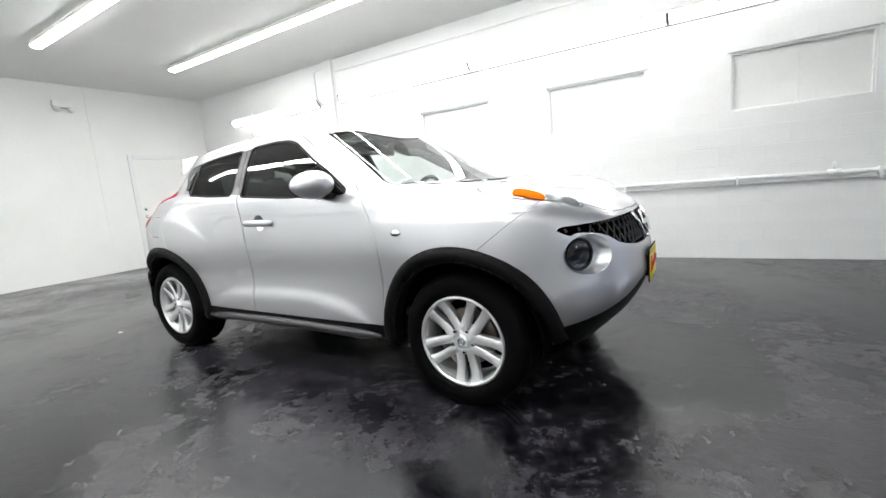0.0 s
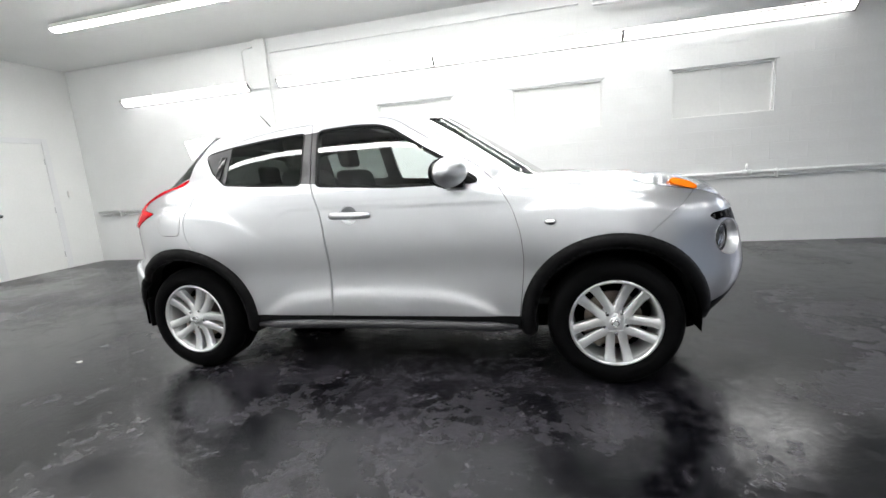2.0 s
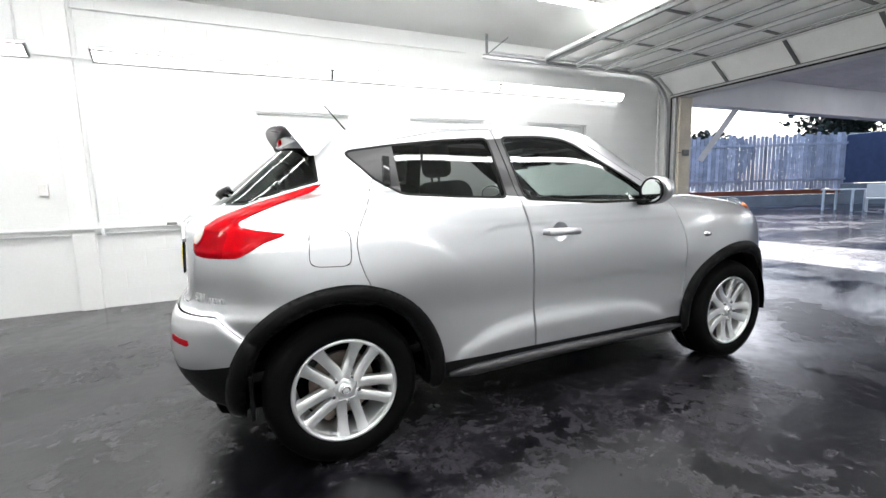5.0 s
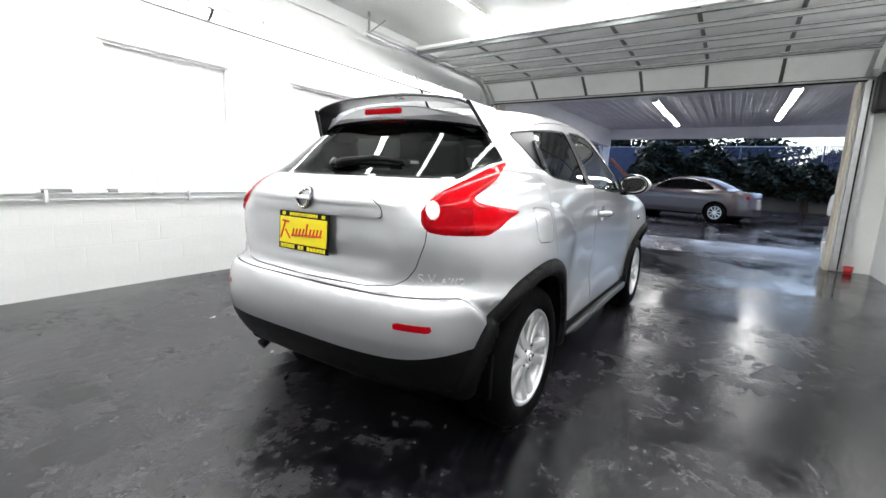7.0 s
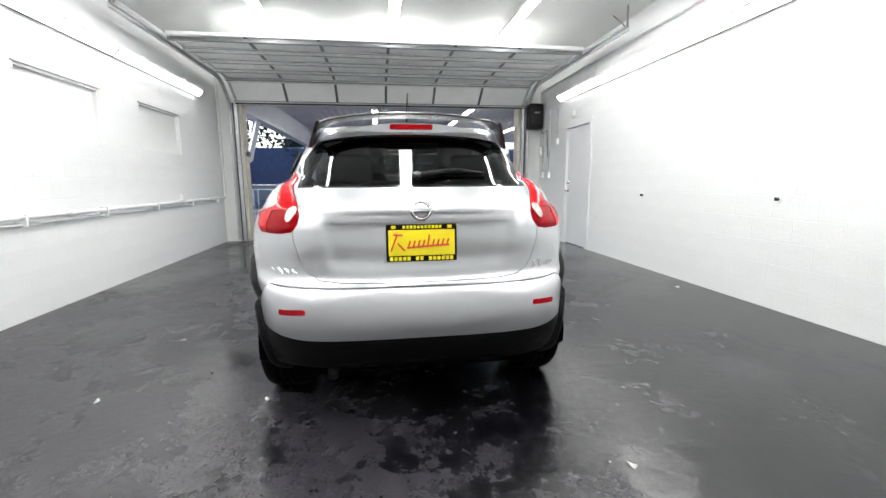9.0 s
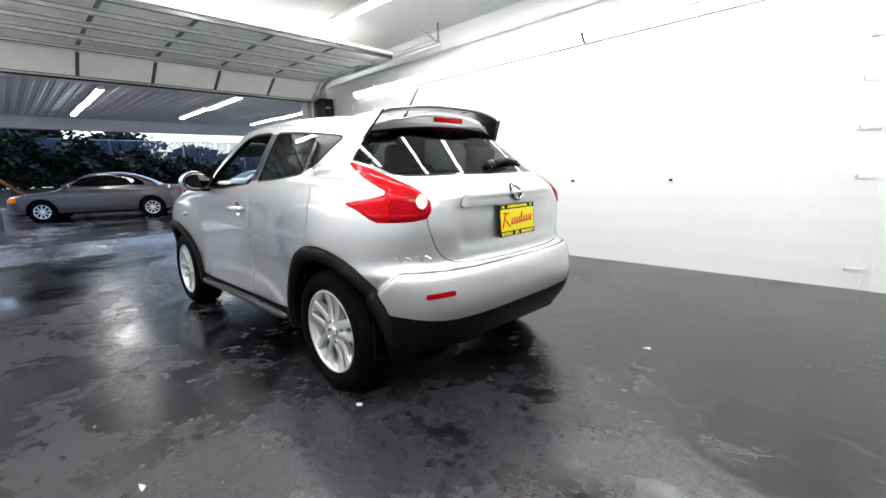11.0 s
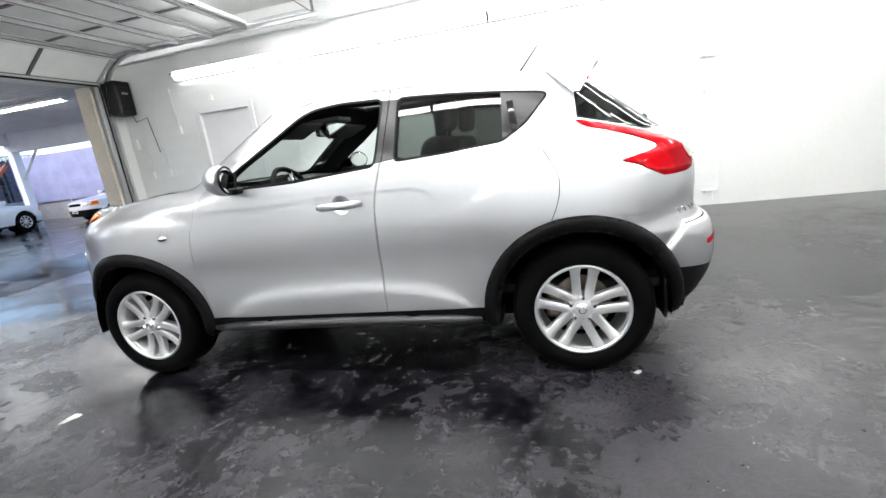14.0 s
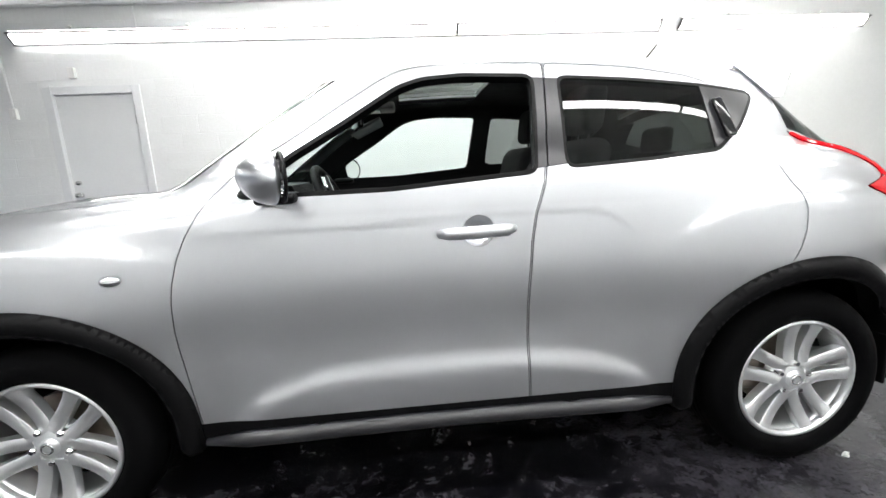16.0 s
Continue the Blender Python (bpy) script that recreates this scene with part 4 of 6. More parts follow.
fender, skin = skin.cut(lambda v: np.maximum.reduce([.55 - v[:, 0], v[:, 2] - 1.15 + .0 * v[:, 0], .3 - np.abs(v[:, 1])]))
sunroof, skin = skin.cut(lambda v: np.maximum.reduce([np.abs(v[:, 1]) - .38, v[:, 0] - .12, -.33 - v[:, 0], 1.4 - v[:, 2]]))

shell("body_shell", skin, paint, car, "silver roof, pillars and rear quarters")
shell("bonnet", bonnet, paint, car)
shell("tailgate", tailgate, paint, car)
shell("front_bumper", front_bumper, paint, car)
shell("rear_bumper", rear_bumper, paint, car)
flanks("front_wing", fender, paint, car)
doors_f = flanks("front_door", front_door, paint, car)
doors_r = flanks("rear_door", rear_door, paint, car)
shell("fuel_flap", fuel, paint, car)
shell("sunroof", sunroof, dark_glass, car, "tinted glass sunroof", depth=.004)
shell("windscreen", windscreen, clear_glass, car, "clear laminated glass", depth=.004, lift=-.002)
shell("windscreen_seal", screen_seal, gloss_black, car)
rear_window = shell("rear_window", backlight, dark_glass, car, "dark tinted glass", depth=.004, field=glass_of)
shell("rear_window_seal", back_seal, gloss_black, car)
# the driver's window is rolled down
far, near = front_glass.cut(lambda v: v[:, 1])
shell("side_window", glazed(far), clear_glass, doors_f[1], "clear door glass", depth=.004, lift=-.003, field=glass_of)
for k, ob in enumerate(flanks("side_window", glazed(rear_glass), dark_glass, car, "dark privacy glass", depth=.004, lift=-.003, field=glass_of)):
    ob.parent = doors_r[k]
for k, ob in enumerate(flanks("window_seal", front_seal, black_plastic, car, depth=.03)):
    ob.parent = doors_f[k]
for k, ob in enumerate(flanks("window_seal", rear_seal, black_plastic, car, depth=.03)):
    ob.parent = doors_r[k]
for k, ob in enumerate(flanks("handle_trim", trim_q, trim_grey, car, "black plastic corner trim with hidden handle")):
    ob.parent = doors_r[k]
    s = 1 if k == 0 else -1
    grip = moved(bm_geo(box(-.018, .018, -.006, .012, -.075, .075, .006)), Matrix.Translation((-1.005, s * .674, 1.265)) @ Euler((s * radians(27), radians(8), 0)).to_matrix().to_4x4())
    put("rear_handle", grip, gloss_black, doors_r[k], "", True)
seam = lambda v: v[:, 0] + .357 + .126 * (v[:, 2] - 1.11)
back, fore = pillar.cut(lambda v: seam(v) + .0025)
gone, fore = fore.cut(lambda v: seam(v) - .0025)
for sheet, owner in ((fore, doors_f), (back, doors_r)):
    for k, ob in enumerate(flanks("door_pillar", sheet, trim_grey, car, "satin black door pillar")):
        ob.parent = owner[k]
def clad_of(x, y, z):
    """The body with a half-round swelling along the wheel arches."""
    r = np.minimum(np.hypot((x - AXLE) * .985, z - HUB - .012), np.hypot((x + AXLE) * .985, z - HUB - .012))
    return body_of(x, y, z) - .004 - .022 * np.sqrt(np.clip(1 - ((r - .425) / .034) ** 2, 0, 1))


for s in (1, -1):
    for x in (-AXLE, AXLE):
        faces = [q for q in clad.f if clad.v[q[0]][1] * s > 0 and clad.v[q[0]][0] * x > 0]
        shell("wheel_arch_cladding", Sheet(clad.v, faces).tidy().settle(clad_of), black_plastic, car, depth=.06, field=clad_of)
shell("lower_cladding", lower, black_plastic, car, depth=.03)
for g in gaps:
    if g.f:
        (flanks if np.abs(g.v[:, 1]).min() > .1 else shell)("shut_line", g, gap_black, car, lift=-.007, depth=.004)

# lamps
def tail_of(x, y, z):
    """The body with the tail lamps standing proud, rounded at their edges."""
    return body_of(x, y, z) - .004 - .009 * np.sqrt(np.clip(-TAIL(-x - np.abs(y), z), 0, .022) / .022)


tail_lamp, reverse, low_lens, lamp_frame = [k.settle(tail_of) for k in (tail_lamp, reverse, low_lens, lamp_frame)]
for s, ob in zip((1, -1), flanks("tail_lamp", tail_lamp, red_lens, car, "boomerang shaped red tail lamp", depth=.03, field=tail_of)):
    for sheet, m, nm, lb, up in ((reverse, clear_lens_white, "reversing_lamp", "white round reversing lamp", .003), (lamp_frame, deep_red, "lamp_frame", "dark red ring", .001), (low_lens, deep_red, "inner_lens", "deeper red inner lens", -.003)):
        faces = [q for q in sheet.f if sheet.v[q[0]][1] * s > 0]
        shell(nm, Sheet(sheet.v, faces).tidy(), m, ob, lb, lift=up, depth=.02, field=tail_of)


def pod_of(x, y, z):
    """The body with the two position lamps swelling out of the wings."""
    return body_of(x, y, z) - .024 * np.sqrt(np.clip(.004 - CLUSTER(x, np.abs(y)), 0, .045) / .045)


cluster, amber = cluster.settle(pod_of), amber.settle(pod_of)
for s, ob in zip((1, -1), flanks("front_position_lamp", cluster, clear_lens, car, "clear lens over chrome reflectors", lift=.002, depth=.045, field=pod_of)):
    sub = lambda sh: Sheet(sh.v, [q for q in sh.f if sh.v[q[0]][1] * s > 0]).tidy()
    shell("turn_signal", sub(amber), amber_lens, ob, "amber turn signal", lift=.003, depth=.03, field=pod_of)
    shell("reflector", sub(cluster), lamp_white, ob, "bright chrome reflector", lift=-.008, depth=.03, field=pod_of)
mesh_back = shell("grille", grille, gap_black, car, "black mesh upper grille", lift=-.05, depth=.01)

# ---- wheels ----
tyre_rubber = mat("tyre_rubber", (0.0025, 0.0025, 0.0028), 0.62, 0, 0.2, 20, 200, 0.3, 300, spec=0.05)
disc_steel = mat("brake_steel", (0.28, 0.24, 0.21), 0.45, 1.0, 0.2, 30, 150)


def wheel():
    """Tyre, five double spokes, hub and brake; the outside faces +y, the hub cap at y = 0."""
    thing = empty("wheel")
    R = .332
    prof = [(.224, -.004), (.232, .012), (.262, .022), (.292, .016), (.312, .004), (.322, -.012), (.329, -.03)]
    for k in range(4):          # tread with three grooves
        a = -.045 - .036 * k
        prof += [(R, a), (R, a - .026), (R - .007, a - .028), (R - .007, a - .034)]
    prof += [(R, -.19), (.322, -.205), (.29, -.225), (.24, -.222), (.22, -.20)]
    put("tyre", lathe(prof, 72), tyre_rubber, thing, "black tyre", True)
    put("rim", lathe([(.223, .006), (.2265, .0), (.223, -.008), (.210, -.012), (.203, -.03), (.198, -.12), (.19, -.19), (.2, -.2)], 72), alloy, thing, "", True)
    put("rim_lip", lathe([(.2255, .003), (.221, .009), (.212, .006), (.207, -.006), (.2075, -.02)], 72), alloy, thing, "", True)
    for k in range(5):
        for side in (-1, 1):
            a0 = 2 * math.pi * k / 5 + math.pi / 2
            verts, faces = [], []
            for i in range(9):
                f = i / 8
                r = .045 + (.2135 - .045) * f
                off = side * (.0262 + .020 * f ** 1.2)
                half = .0212 + .003 * abs(f - .45) + .010 * max(0, f - .82) / .18 * .8
                y = -.012 - .010 * math.sin(math.pi * min(1, f * 1.05)) + .012 * f
                for dx, dy in ((-half, -.035), (-half, -.004), (-half + .005, .0), (half - .005, .0), (half, -.004), (half, -.035)):
                    u, w = r, off + dx
                    verts.append((u * math.cos(a0) - w * math.sin(a0), y + dy, u * math.sin(a0) + w * math.cos(a0)))
            for i in range(8):
                for j in range(5):
                    p = i * 6 + j
                    faces.append((p, p + 1, p + 7, p + 6))
            faces += [(0, 5, 4, 3, 2, 1), tuple(48 + j for j in range(6))]
            put("spoke", (verts, faces), alloy, thing, "", True).data.set_sharp_from_angle(angle=radians(50))
        a = 2 * math.pi * k / 5 + math.pi / 2
        nut = moved(lathe([(0, .012), (.008, .012), (.0115, .007), (.0115, -.02)], 6), Matrix.Translation((.057 * math.cos(a), -.016, .057 * math.sin(a))))
        put("wheel_nut", nut, chrome, thing, "", False)
    put("hub", lathe([(0, -.010), (.040, -.011), (.050, -.018), (.072, -.034), (.080, -.06)], 40), alloy, thing, "", True)
    cap = put("hub_cap", lathe([(0, .002), (.022, .001), (.029, -.003), (.031, -.012)], 32), alloy, thing, "", True)
    put("badge_ring", lathe([(.013, .0035), (.0165, .0055), (.02, .0035), (.02, .0), (.013, .0)], 28), chrome, cap, "", True)
    put("brake_disc", lathe([(.04, -.09), (.142, -.09), (.142, -.112), (.04, -.112)], 48), disc_steel, thing, "worn steel brake disc", False)
    put("brake_caliper", bm_geo(box(.075, .165, -.13, -.065, -.075, .075, .02, 3)), disc_steel, thing, "", False)
    put("drum_back", lathe([(0, -.14), (.19, -.14), (.19, -.16), (0, -.16)], 40), gap_black, thing)
    return thing


wheel_a = wheel()
wheel_a.parent = car
spins = {(1, -1): 41, (-1, -1): 43, (1, 1): 30, (-1, 1): -5}
used = False
for (sx, sy), spin in spins.items():
    m = pose(sx * AXLE, sy * .802, .330, 0, 0, 0 if sy > 0 else 180) @ pose(0, 0, 0, 0, spin, 0)
    if not used:
        wheel_a.matrix_basis = m
        used = True
    else:
        copy_thing(wheel_a, m)
for sx in (-1, 1):
    for sy in (-1, 1):      # wheel housings
        v, q = [], []
        for i in range(25):
            t = math.pi * (i / 24 * 1.08 - .04)
            for y in (.42, .79):
                v.append((sx * AXLE + .395 * math.cos(t), sy * y, HUB + .012 + .395 * math.sin(t)))
        q = [(2 * i, 2 * i + 1, 2 * i + 3, 2 * i + 2) for i in range(24)]
        n = len(v)
        v.append((sx * AXLE, sy * .42, HUB))
        q += [(2 * i, 2 * i + 2, n) for i in range(24)]
        put("wheel_housing", (v, q), gap_black, car)
put("underbody", bm_geo(box(-1.78, 1.7, -.62, .62, .23, .44, .05)), gap_black, car)

# ---- round front lamps, grille, plates ----
for s in (1, -1):
    turn = np.linspace(0, 2 * math.pi, 57)[:-1]
    rim = LAMP + np.outer(np.cos(turn) * LAMP_A, lamp_side) + np.outer(np.sin(turn) * LAMP_B, [0, 0, 1])
    for _ in range(30):
        rim = rim - np.outer(body_of(*rim.T), lamp_axis) * .7
    face = np.array([.82, .572, .0])
    seat = np.array([1.790, .605, .722]) + np.outer(np.cos(turn) * .066, [-.572, .82, 0]) + np.outer(np.sin(turn) * .066, [0, 0, 1])
    rings = [rim * (1 - f) + seat * f - lamp_axis * (.030 * math.sin(math.pi * f)) for f in (0, .03, .1, .25, .4, .55, .7, .85, 1)]
    rings[0] = rings[0] + lamp_axis * .003
    rings[1] = rings[1] + lamp_axis * .004
    flip = np.array([1, s, 1])
    n = len(turn)
    v = [tuple(p * flip) for r in rings for p in r]
    q = [(i * n + j, i * n + (j + 1) % n, i * n + n + (j + 1) % n, i * n + n + j)[::s] for i in range(len(rings) - 1) for j in range(n)]
    lamp = put("head_lamp", (v, q), paint, car, "round silver bowl sunk into the bumper", True)
    ax = Vector((face[0], s * face[1], 0))
    at = Matrix.Translation((1.790, s * .605, .722)) @ ax.to_track_quat('Z', 'Y').to_matrix().to_4x4()
    put("lamp_ring", moved(lathe([(.072, -.012), (.0715, .004), (.067, .007), (.063, .003), (.062, -.02)], 44, "z"), at), gloss_black, lamp, "black lamp surround", True)
    put("lamp_bowl", moved(lathe([(.063, -.004), (.058, -.03), (.044, -.05), (0, -.055)], 40, "z"), at), lamp_silver, lamp, "dim reflector", True)
    put("projector", moved(lathe([(0, -.008), (.018, -.012), (.030, -.024), (.034, -.05)], 32, "z"), at), gloss_black, lamp, "", True)
    put("lamp_glass", moved(lathe([(0, .012), (.03, .009), (.052, .004), (.064, -.003)], 40, "z"), at), dark_lens, lamp, "smoked clear lamp glass", True)
rods = []
for k in range(-15, 16):
    for d in (-1, 1):
        ln = []
        for i in range(13):
            z = .715 + .15 * i / 12
            y = k * .048 + d * (z - .79) * .55
            if GRILLE(np.array([y]), np.array([z]))[0] > -.004:
                if len(ln) > 1:
                    rods.append(rod(ln, .0038, 4))
                ln = []
                continue
            x = 1.3
            for _ in range(30):
                x -= float(body_of(np.array([x]), np.array([y]), np.array([z]))[0]) * .8
            ln.append((x - .012, y, z))
        if len(ln) > 1:
            rods.append(rod(ln, .0038, 4))
tagged(put("grille_mesh", joined(*rods), trim_grey, mesh_back), kind="stuff")


def on_nose(y, z, out=0.0):
    x = 1.6
    for _ in range(40):
        x -= float(body_of(np.array([x]), np.array([y]), np.array([z]))[0]) * .8
    return (x + out, y, z)


def on_tail(y, z, out=0.0):
    x = -1.4
    for _ in range(60):
        x += float(body_of(np.array([x]), np.array([y]), np.array([z]))[0]) * .6
    return (x - out, y, z)


put("grille_chrome", rod([on_nose(s * w, zz, .006) for s, w, zz in ((1, .17, .862), (1, .14, .80), (1, .10, .735), (1, .0, .722), (-1, .10, .735), (-1, .14, .80), (-1, .17, .862))], .010, 8), chrome, car, "chrome chevron strip", True)
ring = [on_nose(.058 * math.cos(t), .80 + .055 * math.sin(t), .012) for t in np.linspace(0, 2 * math.pi, 25)[:-1]]
badge = put("front_badge", rod(ring, .007, 8, True), chrome, car, "chrome round badge", True)
put("badge_bar", bm_geo(box(1.978, 1.995, -.075, .075, .788, .812, .004)), chrome, badge)
yellow = mat("plate_yellow", (0.85, 0.72, 0.01), 0.35, 0, 0.03, 20, 200)
red_ink = mat("red_ink", (0.65, 0.03, 0.02), 0.4, 0, 0.05)


def licence_plate(name, m, parent):
    """Yellow dealer plate in a black frame; the writing as plain bars. Faces +x of its own."""
    base = put(name, moved(bm_geo(box(-.006, 0, -.158, .158, -.083, .083, .004)), m), black_plastic, parent, "yellow plate with red script in a black frame", False)
    put("plate", moved(bm_geo(box(0, .004, -.148, .148, -.056, .058, .003)), m), yellow, base)
    bars = [(-.135 + .0, .020), (.115, .020)] + [(-.085 + .0162 * k, .0115) for k in range(11)]
    for y, w in bars:
        put("frame_bar", moved(bm_geo(box(0, .003, y, y + w, .064, .078, .001)), m), yellow, base)
    for k in range(15):
        if k not in (5, 8):
            put("frame_bar", moved(bm_geo(box(0, .003, -.143 + .0192 * k, -.143 + .0192 * k + .0145, -.078, -.061, .001)), m), yellow, base)
    script = [[(-.138, -.036), (-.108, .042)], [(-.128, .040), (-.085, .036)], [(-.108, .002), (-.076, -.034)]]
    script += [[(-.062 + .0215 * k, -.024 + .0012 * k), (-.052 + .0215 * k, (.032 if k == 4 else .010) + .001 * k)] for k in range(9)]
    script.append([(-.066, -.020), (.020, -.014), (.122, -.010)])
    for w in script:
        put("script_stroke", moved(rod([(.0045, p, q) for p, q in w], .0042, 5), m), red_ink, base)
    return base


mplate = lambda x, z, turn, lean: Matrix.Translation((x, 0, z)) @ Euler((0, radians(lean), radians(turn))).to_matrix().to_4x4()
licence_plate("rear_plate", mplate(-1.898, .885, 180, -3), car)
licence_plate("front_plate", mplate(2.022, .585, 0, 0), car)
put("plate_bracket", bm_geo(box(1.97, 2.017, -.15, .15, .53, .64, .006)), black_plastic, car)

# ---- rear details ----
LIP = polygon([(-.402, .974), (-.385, 1.018), (-.335, 1.046), (-.16, 1.066), (0, 1.070), (.16, 1.066), (.335, 1.046), (.385, 1.018), (.402, .974), (0, .970)], r=.012)
lip, _ = tailgate.cut(lambda v: LIP(v[:, 1], v[:, 2]))
lip_gap, _ = tailgate.cut(lambda v: LIP(v[:, 1], v[:, 2]) - .0025)
_, lip_gap = lip_gap.cut(lambda v: LIP(v[:, 1], v[:, 2]))
shell("tailgate_garnish", lip, paint, car, "raised silver lip above the plate", lift=.012, depth=.018)
shell("garnish_gap", lip_gap, gap_black, car, lift=.001, depth=.002)
tb = [on_tail(.041 * math.cos(t), 1.030 + .039 * math.sin(t), .026) for t in np.linspace(0, 2 * math.pi, 25)[:-1]]
badge = put("rear_badge", rod(tb, .006, 8, True), chrome, car, "chrome round badge", True)
bx = min(p[0] for p in tb)
put("badge_bar", bm_geo(box(bx - .006, bx + .010, -.051, .051, 1.021, 1.039, .004)), chrome, badge)
# added dark ring: stands in for the shading on the chrome
put("badge_shade", rod([(p[0] + .006, p[1], p[2]) for p in tb], .0085, 8, True), trim_grey, badge, "dark ring standing in for shading round the badge", True)
for y in (.560, .596, .632, .668):
    put("lettering_bar", rod([on_tail(y, .738, .003), on_tail(y + .004, .750, .003), on_tail(y + .022, .762, .003)], .0042, 5), lamp_silver, car, "", False)


def lettering(word, y, z, size, stride):
    """Chrome letters standing one by one on the tail, reading from outside."""
    for k, ch in enumerate(word):
        cu = bpy.data.curves.new("letter", 'FONT')
        cu.body, cu.size, cu.extrude, cu.align_x = ch, size, .004, 'CENTER'
        tmp = bpy.data.objects.new("letter", cu)
        me = bpy.data.meshes.new_from_object(tmp)
        bpy.data.objects.remove(tmp)
        yy = y - stride * k
        p, e = Vector(on_tail(yy, z, .003)), Vector(on_tail(yy - .01, z, .003))
        right = (e - p).normalized()
        up = Vector((0, 0, 1))
        m = Matrix((right, up, right.cross(up))).transposed().to_4x4()
        put("letter", moved(([tuple(v.co) for v in me.vertices], [tuple(f.vertices) for f in me.polygons]), Matrix.Translation(p) @ m), alloy, car, "silver letter")
        bpy.data.meshes.remove(me)


lettering("SV", -.556, .738, .054, .036)
lettering("AWD", -.630, .738, .033, .025)
for s in (1, -1):
    rf = polygon([(.512, .583), (.640, .572), (.641, .597), (.516, .607)], 0)
    pc, rear_rest = rear_bumper.cut(lambda v: np.maximum(rf(s * v[:, 1], v[:, 2]), v[:, 0] + 1.5))
    shell("reflector", pc, deep_red, car, "red bumper reflector", lift=.003, depth=.012)
pivot = Vector(on_tail(.0, 1.175, .02))
wip = put("rear_wiper", rod([pivot + Vector((0, .02, -.005)), pivot + Vector((.0, -.05, .012)), Vector(on_tail(-.20, 1.205, .022)), Vector(on_tail(-.34, 1.192, .014))], [.022, .020, .014, .006], 8), black_plastic, car, "black rear wiper", True)
put("wiper_blade", rod([Vector(on_tail(y, 1.178 + .02 * (y + .2), .010)) for y in (-.02, -.12, -.22, -.34)], .007, 6), gap_black, wip)
put("wiper_spindle", moved(lathe([(0, .03), (.018, .028), (.024, 0)], 20, "z"), Matrix.Translation(pivot) @ Vector((-1, 0, .6)).to_track_quat('Z', 'Y').to_matrix().to_4x4()), gloss_black, wip, "", True)


def swept(name, lead, trail, prof, material, parent, label=""):
    """A wing: a closed section (share of the chord, offset) carried along two edge lines."""
    v, q, m, n = [], [], len(prof), len(lead)
    for k in range(n):
        a, b = lead[k], trail[k]
        tang = (trail[min(k + 1, n - 1)] - trail[max(k - 1, 0)]).normalized()
        up = tang.cross(b - a).normalized()
        up = -up if up.x * 0 + up.z + .6 * up.y * (1 if a.y > 0 else -1) < 0 else up
        for f, th in prof:
            v.append(tuple(a.lerp(b, f) + up * th))
    for k in range(n - 1):
        for j in range(m):
            q.append((k * m + j, k * m + (j + 1) % m, (k + 1) * m + (j + 1) % m, (k + 1) * m + j))
    q += [tuple(range(m)), tuple((n - 1) * m + j for j in range(m))]
    ob = put(name, (v, q), material, parent, label, True)
    ob.data.set_sharp_from_angle(angle=radians(40))
    return ob


lead, trail = [], []
for k in range(41):
    t = -1 + k / 20
    a = abs(t)
    y = .49 * t
    trail.append(Vector((-1.470 + .068 * a ** 2, y, 1.508 - .038 * a ** 2.5 - .010 * max(0, a - .9) / .1)))
    lead.append(Vector((-1.330 + .065 * a ** 3, y * .985, 1.506 - .042 * a ** 2.5 - .010 * max(0, a - .9) / .1)))
sp = swept("roof_spoiler", lead, trail, [(0, .0), (.12, .006), (.5, .009), (.9, .006), (1, .001), (.95, -.004), (.5, -.006), (.1, -.005)], paint, car, "silver hoop spoiler above the tailgate")
under = [p.lerp(q, .06) for p, q in zip(lead, trail)], [p.lerp(q, .985) for p, q in zip(lead, trail)]
swept("wing_underside", *under, [(0, -.006), (1, -.004), (1, -.008), (.5, -.013), (0, -.010)], trim_grey, sp, "dark plastic underside")
for s in (1, -1):
    # end plates, leaning outwards down to the rear quarters
    def plate(u, w, th):
        x0, x1 = -1.165 - .125 * w, -1.408 + .085 * w
        return (x0 + (x1 - x0) * u, s * (.486 + .058 * w + th), 1.470 - .130 * w)
    rows = [0, .12, .3, .5, .7, .85, 1.0]
    v = [plate(u, w, th) for th in (-.009, .009) for w in rows for u in (0, .08, .5, .92, 1)]
    q = []
    for side in (0, 35):
        for i in range(6):
            for j in range(4):
                p = side + i * 5 + j
                q.append((p, p + 1, p + 6, p + 5) if side else (p + 5, p + 6, p + 1, p))
    ring = [j for j in range(5)] + [i * 5 + 4 for i in range(1, 7)] + [30 + j for j in (3, 2, 1, 0)] + [i * 5 for i in range(5, 0, -1)]
    for p, r in zip(ring, ring[1:] + ring[:1]):
        q.append((p, r, r + 35, p + 35))
    ob = put("end_plate", (v, q), paint, sp, "silver end plate", False)
    put("edge_strip", ([plate(u, w, th) for w in (0, .5, 1) for u, th in ((1.0, -.0092), (1.0, .0092), (1.016, .0092), (1.016, -.0092))], [(4 * i + j, 4 * i + (j + 1) % 4, 4 * i + 4 + (j + 1) % 4, 4 * i + 4 + j) for i in (0, 1) for j in range(4)] + [(0, 1, 2, 3), (8, 9, 10, 11)]), trim_grey, ob, "dark rear edge")
    put("inner_face", ([plate(u, w, -.0135) for w in (.02, .95) for u in (.48, .96)] + [plate(u, w, -.0105) for w in (.02, .95) for u in (.48, .96)], [(2, 3, 1, 0), (0, 1, 5, 4), (1, 3, 7, 5), (3, 2, 6, 7), (2, 0, 4, 6)]), trim_grey, ob, "dark inner face")
lead, trail = [], []
